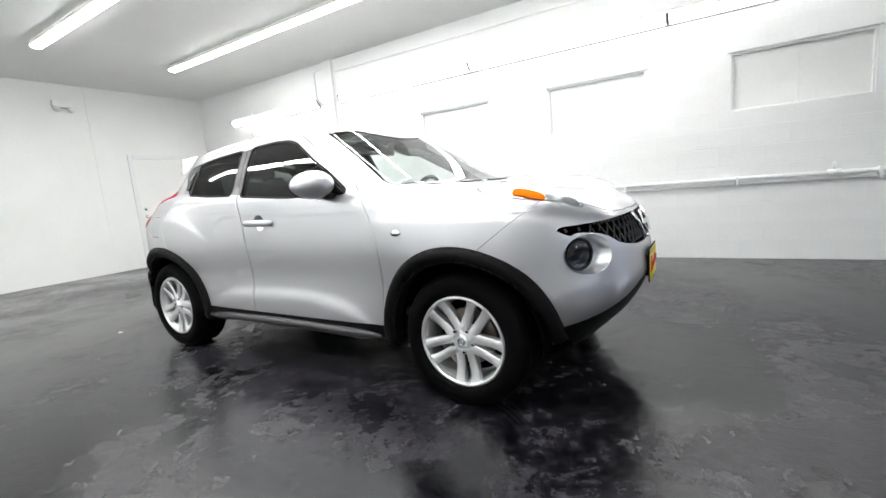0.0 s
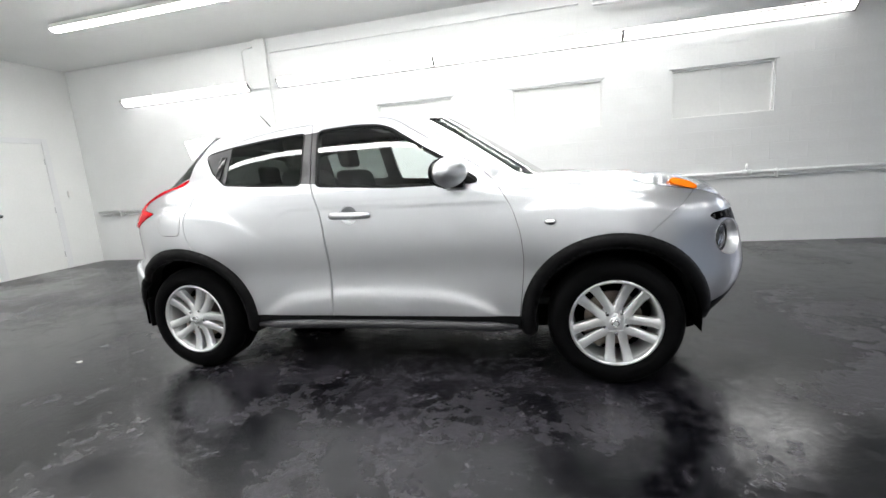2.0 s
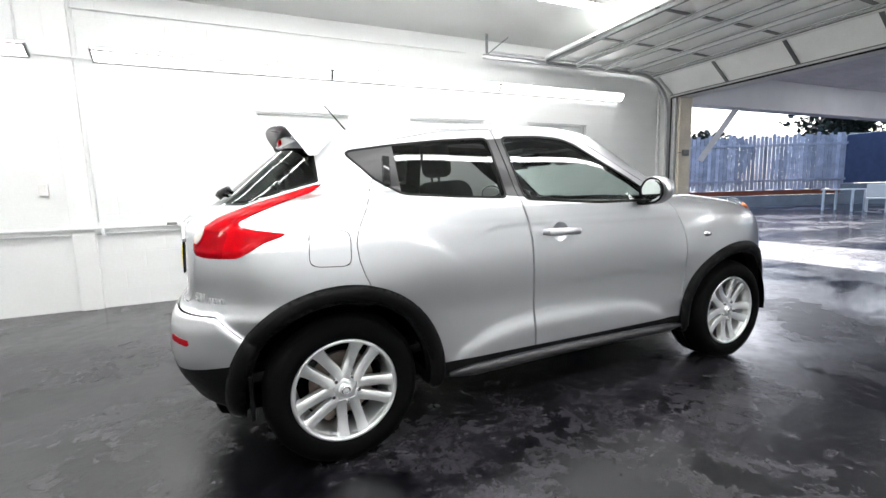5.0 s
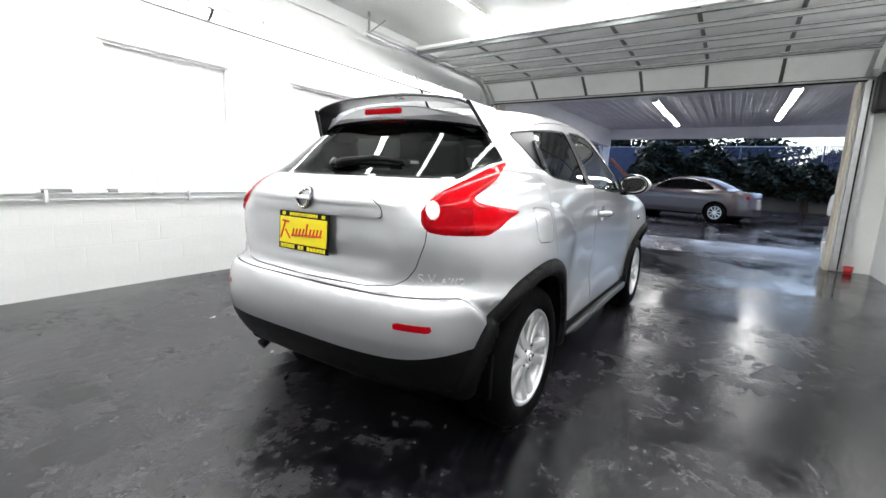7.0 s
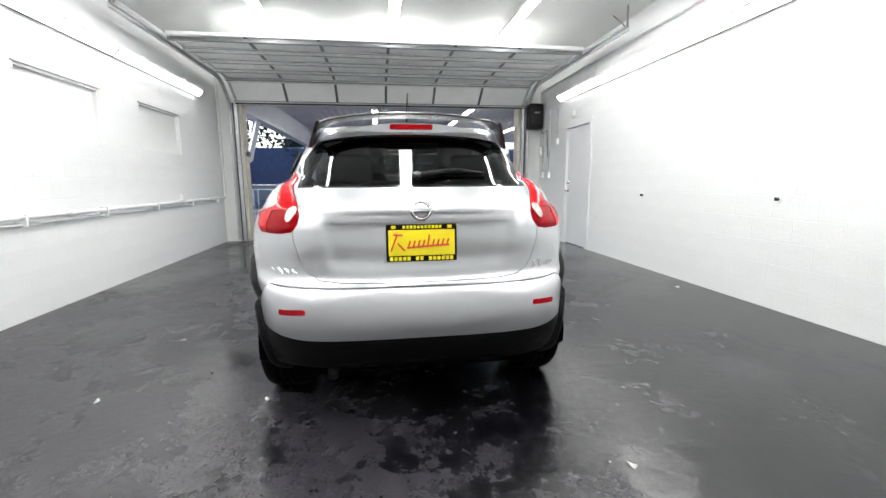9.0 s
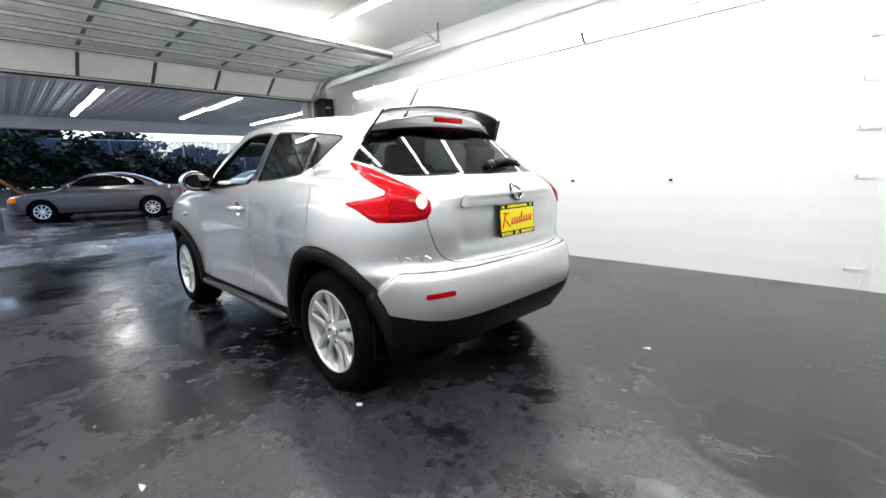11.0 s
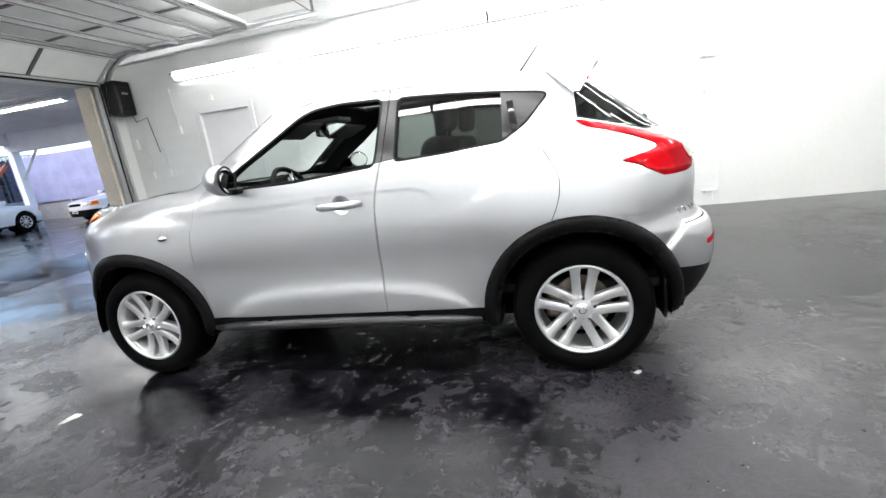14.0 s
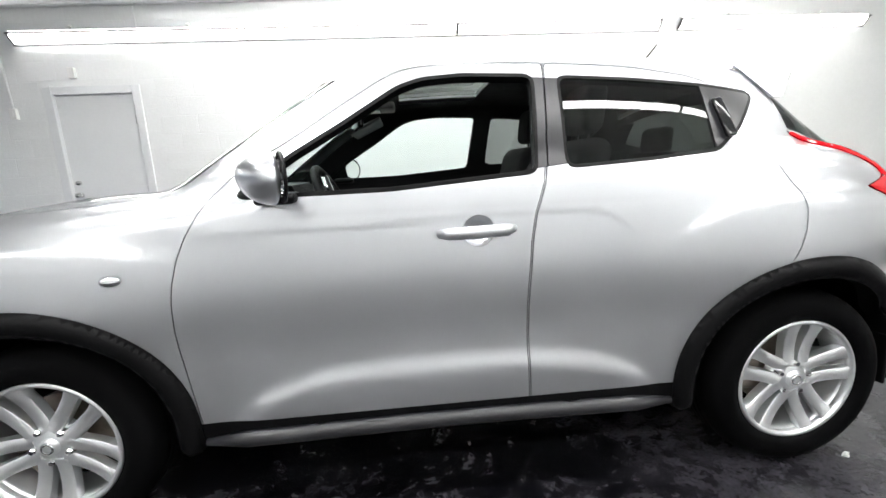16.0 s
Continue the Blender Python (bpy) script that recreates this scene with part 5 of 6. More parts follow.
for k in range(33):
    s = -1 + k / 16
    a = abs(s)
    lead.append(Vector((-1.30 + .10 * a ** 2, .47 * s, 1.443 - .070 * a ** 2.4)))
    trail.append(Vector((-1.405 + .105 * a ** 2.2, .47 * s, 1.436 - .080 * a ** 2.4)))
put_lip = swept("spoiler_lip", lead, trail, [(0, .010), (.5, .024), (.92, .034), (1, .028), (1.02, -.012), (.96, -.018), (.5, -.012), (0, -.01)], paint, sp, "silver lower lip")
lo = [p + Vector((0, 0, -.026)) for p in lead]
lt = [p + Vector((.012, 0, -.024)) for p in trail]
swept("lip_underside", lo, lt, [(0, .008), (.98, .006), (.98, -.006), (.5, -.03), (0, -.045)], gloss_black, sp, "gloss black underside")
put("high_brake_light", bm_geo(box(-1.417, -1.37, -.115, .115, 1.430, 1.458, .006)), red_lens, sp, "red third brake light", True)
aerial = put("aerial", rod([(-1.0, 0, 1.50), (-1.03, 0, 1.525), (-1.15, 0, 1.665)], [.012, .006, .0028], 8), black_plastic, car, "short black roof aerial", True)
put("exhaust_pipe", rod([(-1.55, .42, .30), (-1.76, .42, .29), (-1.83, .42, .255)], .026, 12), black_plastic, car, "", True)
for sx, sy in ((-1, -1), (-1, 1)):
    put("mud_flap", bm_geo(box(-1.64, -1.625, sy * .60, sy * .79, .27, .46, .006)), black_plastic, car)

# ---- side details ----
for s in (1, -1):
    # door mirror
    arm = put("door_mirror", bm_geo(box(.42, .54, s * .71, s * .83, 1.056, 1.088, .014, 3)), black_plastic, car, "silver door mirror on a black foot", True)
    swing = Matrix.Translation((.475, s * .765, 1.136)) @ pose(0, 0, 0, 0, 0, s * 20) @ Matrix.Diagonal((1, s, 1, 1))
    bm = bmesh.new()
    bmesh.ops.create_uvsphere(bm, u_segments=28, v_segments=18, radius=1)
    for v in bm.verts:
        x, y, z = v.co
        x = x if x > 0 else x * .30
        k = abs(y) ** 2.6
        v.co = Vector((.028 + x * (.088 - .02 * y), .105 + y * .122, z * (.070 - .008 * y) * (1 + .10 * (1 - k)) + .006 * x))
    put("mirror_shell", moved(bm_geo(bm), swing), paint, arm, "silver shell", True)
    v, q = lathe([(0, 0), (.9, 0), (1, -.08), (1, -.5)], 32)
    put("mirror_glass", moved(([(-.001 - c[1] * .02 - .004, .107 + c[0] * .103, c[2] * .058) for c in v], q), swing), mirror_silver, arm, "mirror glass", False)
    put("mirror_rim", moved(rod([(.0, .107 + math.cos(t) * .110, math.sin(t) * .067) for t in np.linspace(0, 2 * math.pi, 33)[:-1]], .0055, 6, True), swing), black_plastic, arm, "", True)
    put("mirror_sail", ([(.60, s * .770, 1.085), (.46, s * .775, 1.085), (.47, s * .735, 1.17), (.60, s * .785, 1.085), (.46, s * .79, 1.085), (.47, s * .75, 1.17)], [(0, 1, 2), (5, 4, 3), (0, 3, 4, 1), (1, 4, 5, 2), (2, 5, 3, 0)]), black_plastic, arm)

    def on_side(x, z, out=0.0):
        y = .5
        for _ in range(40):
            y -= float(body_of(np.array([x]), np.array([y]), np.array([z]))[0]) * .8
        return (x, s * (y + out), z)
    # front handle with its cup
    k = 0 if s > 0 else 1
    h = put("door_handle", rod([on_side(.0, .938, .006), on_side(-.03, .940, .032), on_side(-.12, .943, .040), on_side(-.21, .944, .034), on_side(-.235, .943, .006)], [.014, .019, .020, .020, .014], 10), paint, doors_f[k], "silver grab handle", True)
    cup = lathe([(0, -.030), (.028, -.028), (.043, -.016), (.0515, .001)], 28)
    c = Vector(on_side(-.125, .94, .0))
    put("handle_cup", ([(c.x + v[0], c.y + s * v[1], c.z + v[2]) for v in cup[0]], cup[1]), paint, doors_f[k], "", True)
    c = Vector(on_side(-.215, .945, .048))
    put("key_lock", ([(c.x + v[0] * .25, c.y + s * v[1], c.z + v[2] * .25) for v in cup[0]], cup[1]), chrome, doors_f[k])
    c = Vector(on_side(.962, .862, .004))
    put("side_marker", ([(c.x + v[0] * .6, c.y + s * (v[1] * -.5), c.z + v[2] * .35) for v in cup[0]], cup[1]), lamp_silver, car, "small oval side marker", True)
    put("sill_strip", rod([on_side(x, .308 + .012 * math.sin((x + .75) / 1.5 * math.pi), .020) for x in np.linspace(-.78, .78, 13)], [.012] + [.026] * 11 + [.012], 10), trim_grey, car, "", True)
    put("front_wiper", rod([(1.07 - .25 * abs(y) ** 2, y, 1.088) for y in np.linspace(.05, .55, 6) * s], .006, 6), black_plastic, car)

# ---- cabin ----
V2, Q2 = net(lambda x, y, z: body_of(x, y, z, -.035), (-2.06, -0.96, 0.14), (2.14, 0.96, 1.60), 0.035)
liner = Sheet(V2, [tuple(int(i) for i in q) for q in Q2])
for fn in (side_only(FWIN), side_only(RWIN), screen, hatch_glass, lambda v: np.maximum.reduce([np.abs(v[:, 1]) - .36, v[:, 0] - .10, -.31 - v[:, 0], 1.35 - v[:, 2]])):
    gone, liner = liner.cut(fn)
liner, gone = liner.cut(lambda v: np.maximum.reduce([v[:, 0] - .98, -1.72 - v[:, 0], .45 - v[:, 2]]))
gone, liner = liner.cut(arch(.47))
put("cabin_lining", (liner.v.tolist(), liner.f), cabin_black, car, "black cabin lining", True)
put("cabin_floor", bm_geo(box(-1.65, .95, -.70, .70, .40, .44, 0)), cabin_black, car)
dash = put("dashboard", slab([(.98, .60), (.98, 1.045), (.80, 1.075), (.62, 1.06), (.50, 1.02), (.46, .95), (.55, .85), (.60, .60)], "y", -.66, .66), cabin_black, car, "black dashboard", False)
put("binnacle", slab([(.66, 1.05), (.62, 1.105), (.50, 1.10), (.47, 1.03)], "y", .22, .52), cabin_black, dash)
wheel_at = Matrix.Translation((.36, .37, .985)) @ Euler((0, radians(-65), 0)).to_matrix().to_4x4()
sw = put("steering_wheel", moved(rod([(.185 * math.cos(t), .185 * math.sin(t), 0) for t in np.linspace(0, 2 * math.pi, 37)[:-1]], .016, 8, True), wheel_at), cabin_black, car, "black steering wheel", True)
put("wheel_boss", moved(lathe([(0, .02), (.06, .015), (.075, -.02), (.05, -.06)], 24, "z"), wheel_at), cabin_black, sw, "", True)
for a in (0, 120, 240):
    put("wheel_spoke", moved(rod([(0, 0, 0), (.175 * math.sin(radians(a)), .175 * math.cos(radians(a)), 0)], .014, 6), wheel_at), lamp_silver, sw)
console_grey = mat("cabin_grey_plastic", (0.10, 0.10, 0.10), 0.6, 0, 0.1, 30, 300)
seat_cloth = mat("seat_cloth", (0.012, 0.012, 0.013), 0.85, 0, 0.2, 40, 300, 0.3, 400)


def cushion(x0, x1, y0, y1, z0, z1, lean=0.0, r=.05):
    g = bm_geo(box(x0, x1, y0, y1, z0, z1, r, 4))
    cx, cz = (x0 + x1) / 2, z0
    return [(x - (z - cz) * lean, y, z) for x, y, z in g[0]], g[1]


for y in (.37, -.37):
    seat = put("front_seat", cushion(-.48, .06, y - .25, y + .25, .62, .78), seat_cloth, car, "dark cloth front seat", True)
    put("backrest", cushion(-.56, -.42, y - .25, y + .25, .72, 1.22, .22, .06), seat_cloth, seat, "", True)
    put("headrest", cushion(-.67, -.58, y - .13, y + .13, 1.24, 1.43, .12, .045), seat_cloth, seat, "", True)
    for d in (-.05, .05):
        put("headrest_post", rod([(-.63, y + d, 1.18), (-.645, y + d, 1.28)], .006, 6), chrome, seat)
bench = put("rear_bench", cushion(-1.20, -.78, -.60, .60, .62, .80), seat_cloth, car, "dark cloth rear bench", True)
put("backrest", cushion(-1.30, -1.16, -.58, .58, .76, 1.16, .25, .06), seat_cloth, bench, "", True)
for y in (.33, -.33):
    put("headrest", cushion(-1.40, -1.32, y - .12, y + .12, 1.15, 1.30, .1, .04), seat_cloth, bench, "", True)
rv = put("rear_view_mirror", moved(bm_geo(box(-.014, .014, -.135, .135, -.042, .042, .014, 3)), Matrix.Translation((.30, .0, 1.365)) @ Euler((0, 0, radians(12))).to_matrix().to_4x4()), gloss_black, car, "black cabin mirror", True)
console = part("overhead_console", box(.12, .34, -.10, .10, 1.405, 1.435, .012, 3), console_grey, car, "grey overhead console with a reading lamp", True)
part("reading_lamp", box(.19, .25, -.05, .05, 1.400, 1.404, .002), enamel, console)
for y in (.37, -.37):
    visor = cushion(.20, .36, y - .20, y + .20, 1.385, 1.403, 0, .008)
    put("sun_visor", ([(px, py, pz - (px - .20) * .45) for px, py, pz in visor[0]], visor[1]), console_grey, car, "grey folded sun visor", True)
put("mirror_stalk", rod([(.31, 0, 1.37), (.38, 0, 1.44)], .009, 6), gloss_black, rv)

# ---- outside ----
SLOPE = .018


def land(x):
    return max(0.0, (min(x, 60) - 5.6)) * SLOPE - .012


asphalt = wet_concrete(4.4)
asphalt.name = "wet_asphalt"
xs = [-200, -60, -7.4, 5.5] + [5.6 + 2 * k for k in range(1, 28)] + [61, 200, 500]
gv, gf = [], []
for i, x in enumerate(xs):
    for y in (-400, -40, -3.4, 3.4, 40, 400):
        gv.append((x, y, land(x) if x > 5.5 else -.21))
for i in range(len(xs) - 1):
    for j in range(5):
        a = i * 6 + j
        gf.append((a, a + 6, a + 7, a + 1))
ground = setting("ground", (gv, gf), asphalt, "wet dark asphalt yard with puddles", "ground")

soffit = mat("corrugated_soffit", (0.66, 0.66, 0.71), 0.55, 0.0, 0.15, 2, 40)
beam_white = mat("beam_paint", (0.70, 0.71, 0.76), 0.55, 0, 0.08, 2, 40)
port = empty("carport", (0, 0, 0))
tagged(port, "white carport with a corrugated metal ceiling", "carport")
v, q = [], []
n = 0
y = -8.2
cols = []
while y < 3.0:
    for dy, z in ((0, 3.08), (.08, 3.08), (.10, 3.092), (.18, 3.092)):
        cols.append((y + dy, z))
    y += .2
for yy, z in cols:
    for x in (5.6, 15.2):
        v.append((x, yy, z + .012 * (x - 5.6)))
q = [(2 * i, 2 * i + 1, 2 * i + 3, 2 * i + 2) for i in range(len(cols) - 1)]
put("ceiling_sheet", (v, q), soffit, port, "grey corrugated metal")
put("roof_deck", bm_geo(box(5.56, 15.5, -8.5, 3.4, 3.25, 3.4, .01)), beam_white, port)
put("side_beam", bm_geo(box(5.6, 15.3, 2.75, 3.0, 2.56, 3.24, .01)), beam_white, port)
put("end_beam", bm_geo(box(15.0, 15.3, -8.1, 2.75, 2.84, 3.24, .01)), beam_white, port)
put("side_beam", bm_geo(box(5.6, 15.3, -8.35, -8.1, 2.62, 3.24, .01)), beam_white, port)
for x, y in ((15.15, 2.87), (15.15, -8.22), (5.98, 3.25)):
    put("post", bm_geo(box(x - .11, x + .11, y - .11, y + .11, land(x), 2.75, .01)), beam_white, port)
put("knee_brace", rod([(13.9, 2.87, 2.8), (15.1, 2.87, 1.7)], .05, 4), beam_white, port)
put("knee_brace", rod([(6.05, 2.87, 1.62), (7.05, 2.87, 2.64)], .07, 4), beam_white, port)
put("knee_brace", rod([(14.1, -8.22, 2.7), (15.1, -8.22, 1.7)], .05, 4), beam_white, port)
brace_red = mat("rusty_orange_paint", (0.30, 0.075, 0.03), 0.6, 0, 0.25, 6, 60)
put("red_brace", bm_geo(box(-.05, .05, -.05, .05, 0, 2.6, .01)), brace_red, port, "orange-red diagonal brace").matrix_basis = Matrix.Translation((15.6, .9, .30)) @ Vector((0, .72, .70)).to_track_quat('Z', 'Y').to_matrix().to_4x4()
put("red_brace", bm_geo(box(-.05, .05, -.05, .05, 0, 2.7, .01)), brace_red, port, "orange-red diagonal brace").matrix_basis = Matrix.Translation((15.6, -6.35, .30)) @ Vector((0, -.68, .73)).to_track_quat('Z', 'Y').to_matrix().to_4x4()
for x, y in ((9.3, .22), (11.75, .22), (8.6, -2.3), (11.05, -2.3), (9.4, -4.75), (11.8, -4.75)):
    tagged(copy_thing(light_a, pose(x, y, 3.04 + .012 * (x - 5.6))), "lit white fluorescent batten under the carport", "light", "carport lights")

# fence, wall and planting behind
conc = mat("weathered_concrete", (0.30, 0.29, 0.28), 0.8, 0, 0.25, 2, 30, 0.4, 30)
slat_navy = mat("navy_fence_slats", (0.055, 0.065, 0.13), 0.5, 0, 0.3, 4, 50)
setting("retaining_wall", bm_geo(box(20.2, 20.5, -30, 7.0, .0, land(20) + .80, .02)), conc, "low weathered concrete retaining wall", "wall")
fence = empty("chain_link_fence", (20.3, 0, 0))
tagged(fence, "tall chain-link fence with navy privacy slats", "fence")
zb, zt = land(20) + .82, land(20) + 2.70
bars = []
for k in range(46):
    y = -.2 + k * .165
    bars.append(bm_geo(box(-.006, .006, y, y + .1655, zb, zt, 0)))
for k in range(430):
    y = -24 + k * .0554
    if math.sin(k * 1.7) + math.sin(k * .53) > -1.3:
        bars.append(bm_geo(box(-.006, .006, y, y + .030, zb, zt, 0)))
tagged(put("fence_slats", joined(*bars), slat_navy, fence), kind="stuff")
tarp = mat("lavender_tarp", (0.29, 0.29, 0.45), 0.5, 0, 0.25, 1.6, 30, 0.5, 8)


def screened_fence(name, x, y, length, turn, z0, z1):
    """Pale tarpaulin behind a chain-link mesh on steel posts, along its own x."""
    t = empty(name, (x, y, 0), turn)
    tagged(t, "chain-link fence screened with a faded lavender tarpaulin", "fence", "screened fences")
    v, q = [], []
    n = int(length / .25)
    for i in range(n + 1):
        for j in range(9):
            z = z0 + (z1 - z0) * j / 8
            v.append((length * i / n, .03 + .025 * math.sin(i * .9 + j * .5) * math.sin(j * .8), z))
    q = [(i * 9 + j, i * 9 + 9 + j, i * 9 + 10 + j, i * 9 + j + 1) for i in range(n) for j in range(8)]
    v2 = [(a, b + .004, c) for a, b, c in v]
    put("tarpaulin", (v + v2, q + [tuple(k + len(v) for k in f[::-1]) for f in q]), tarp, t, "faded lavender tarpaulin", True)
    wires = []
    h = z1 - z0
    k = -h
    while k < length:
        for d in (1, -1):
            a0, a1 = max(k, 0), min(k + h, length)
            if a1 > a0:
                wires.append(rod([(a0, -.01, z0 + (a0 - k if d > 0 else h - a0 + k)), (a1, -.01, z0 + (a1 - k if d > 0 else h - a1 + k))], .007, 3))
        k += .13
    tagged(put("chain_link", joined(*wires), steel, t), kind="stuff")
    for k in range(int(length / 2.4) + 1):
        put("fence_post", rod([(k * 2.4, -.04, z0 - .12), (k * 2.4, -.04, z1 + .04)], .03, 8), steel, t)
    put("fence_rail", rod([(0, -.04, z1), (length, -.04, z1)], .02, 8), steel, t)


screened_fence("screened_fence", 14.65, -10.9, 4.8, 0, .92, 2.73)
setting("side_wall", bm_geo(box(14.6, 19.6, -11.25, -10.95, -.1, .95, .02)), conc, "low weathered concrete wall under the fence", "wall")
screened_fence("screened_fence", 9.8, -13.4, 7.2, 0, .87, 3.02)
setting("bay_wall", bm_geo(box(9.5, 17.2, -13.75, -13.45, -.1, .90, .02)), conc, "low weathered concrete wall behind the parking bay", "wall")
for k in range(12):
    y = -24 + k * 2.8
    put("fence_post", rod([(.03, y, zb - .3), (.03, y, zt + .05)], .03, 8), steel, fence)
put("fence_rail", rod([(.03, -24, zt), (.03, 7, zt)], .02, 8), steel, fence)
wood_pale = mat("pale_fence_boards", (0.66, 0.60, 0.63), 0.7, 0, 0.3, 3, 40, 0.3, 30)
bn = wood_pale.node_tree
info, tone, blend = bn.nodes.new("ShaderNodeObjectInfo"), bn.nodes.new("ShaderNodeMapRange"), bn.nodes.new("ShaderNodeVectorMath")
tone.inputs[3].default_value, tone.inputs[4].default_value = .62, 1.15
blend.operation = 'SCALE'
base_in = bn.nodes["Principled BSDF"].inputs["Base Color"]
before = base_in.links[0].from_socket
bn.links.new(info.outputs["Random"], tone.inputs[0])
bn.links.new(before, blend.inputs[0])
bn.links.new(tone.outputs[0], blend.inputs["Scale"])
bn.links.new(blend.outputs[0], base_in)
wf = empty("board_fence", (0, 0, 0))
tagged(wf, "weathered pale vertical board fence", "fence")
for k in range(75):
    f = k / 75
    x, y = 20.6 - 10.5 * f, 6.8 + 5.2 * f
    b = bm_geo(box(-.070, .070, -.012, .012, .86 + .02 * math.sin(k * 1.3), 3.02 + .06 * math.sin(k * 2.3) + .03 * math.sin(k * 5.1), .006))
    put("board", moved(b, Matrix.Translation((x, y, 0)) @ pose(0, 0, 0, 0, 0, 153.6 + 2 * math.sin(k * 3.7))), wood_pale, wf)
slope_at = Matrix.Translation((15.35, 9.4, 0)) @ pose(0, 0, 0, 0, 0, 153.6)
put("fence_rail", moved(bm_geo(box(-5.9, 5.9, .012, .06, 1.2, 1.29, .004)), slope_at), wood_pale, wf)
put("fence_rail", moved(bm_geo(box(-5.9, 5.9, .012, .06, 2.6, 2.69, .004)), slope_at), wood_pale, wf)
put("kick_board", moved(bm_geo(box(-5.9, 5.9, -.04, -.012, .66, .86, .004)), slope_at), brace_red, wf, "rusty red base board")
setting("fence_base", moved(bm_geo(box(-5.9, 5.9, -.05, .15, -.1, .655, .02)), slope_at), conc, "dark weathered concrete footing under the board fence", "wall")

leaf = mat("dark_foliage", (0.020, 0.028, 0.016), 0.6, 0, 0.5, 3, 30)
bark = mat("bark", (0.09, 0.07, 0.055), 0.85, 0, 0.3, 8, 60, 0.5, 40)
rng = random.Random(4)


def bush(name, x, y, z0, w, h, count, label, cat, low=.15):
    t = empty(name, (x, y, z0))
    tagged(t, label, cat, "trees behind the fence")
    v, q = [], []
    put("trunk", rod([(0, 0, 0), (.05, .03, h * .4), (.12, -.05, h * .8)], [.14, .10, .04], 8), bark, t)
    limbs = []
    for k in range(9):
        a, zz = rng.uniform(0, 6.28), h * rng.uniform(.3, .7)
        tip = (w * .75 * math.cos(a), w * .75 * math.sin(a), zz + h * rng.uniform(.05, .3))
        limbs.append(rod([(.05, 0, zz), tip], [.05, .012], 5))
    put("limb", joined(*limbs), bark, t)
    for _ in range(count):
        a, r, zz = rng.uniform(0, 6.28), w * math.sqrt(rng.random()), rng.random()
        lump = .75 + .35 * math.sin(a * 3 + zz * 7)
        p = Vector((r * lump * math.cos(a), r * lump * math.sin(a), h * (low + (1 - low) * zz) * (1 - .25 * (r / w) ** 2)))
        d = Vector((rng.uniform(-1, 1), rng.uniform(-1, 1), rng.uniform(-.6, .8))).normalized() * rng.uniform(.10, .22)
        e = d.cross(Vector((rng.uniform(-1, 1), rng.uniform(-1, 1), 1))).normalized() * rng.uniform(.06, .12)
        k = len(v)
        v += [tuple(p - d), tuple(p + e), tuple(p + d), tuple(p - e)]
        q.append((k, k + 1, k + 2, k + 3))
    tagged(put("crown", (v, q), leaf, t), kind="stuff")
    return t


for x, y, w, h in ((22.5, 4.2, 2.2, 3.6), (22.6, .8, 2.3, 4.6), (22.4, -2.2, 1.9, 3.0), (22.6, -5.4, 1.7, 2.3), (24.5, -9.8, 2.2, 2.9), (24.0, -14.5, 2.2, 2.5), (23.5, 8.5, 2.4, 4.6), (21, 13.5, 2.2, 3.4)):
    bush("tree", x, y, land(20) + .4, w, h, 4200, "dark evergreen tree behind the fence", "tree")


for x, y, w, h in ((19.4, 1.6, 1.1, 3.0), (19.5, -.4, 1.2, 2.7), (19.4, -2.3, 1.2, 2.3), (19.5, -4.0, 1.1, 2.0), (19.4, -5.6, 1.1, 1.8)):
    bush("shrub", x, y, land(19.4), w, h, 2600, "dark leafy shrub before the fence", "shrub", .36)


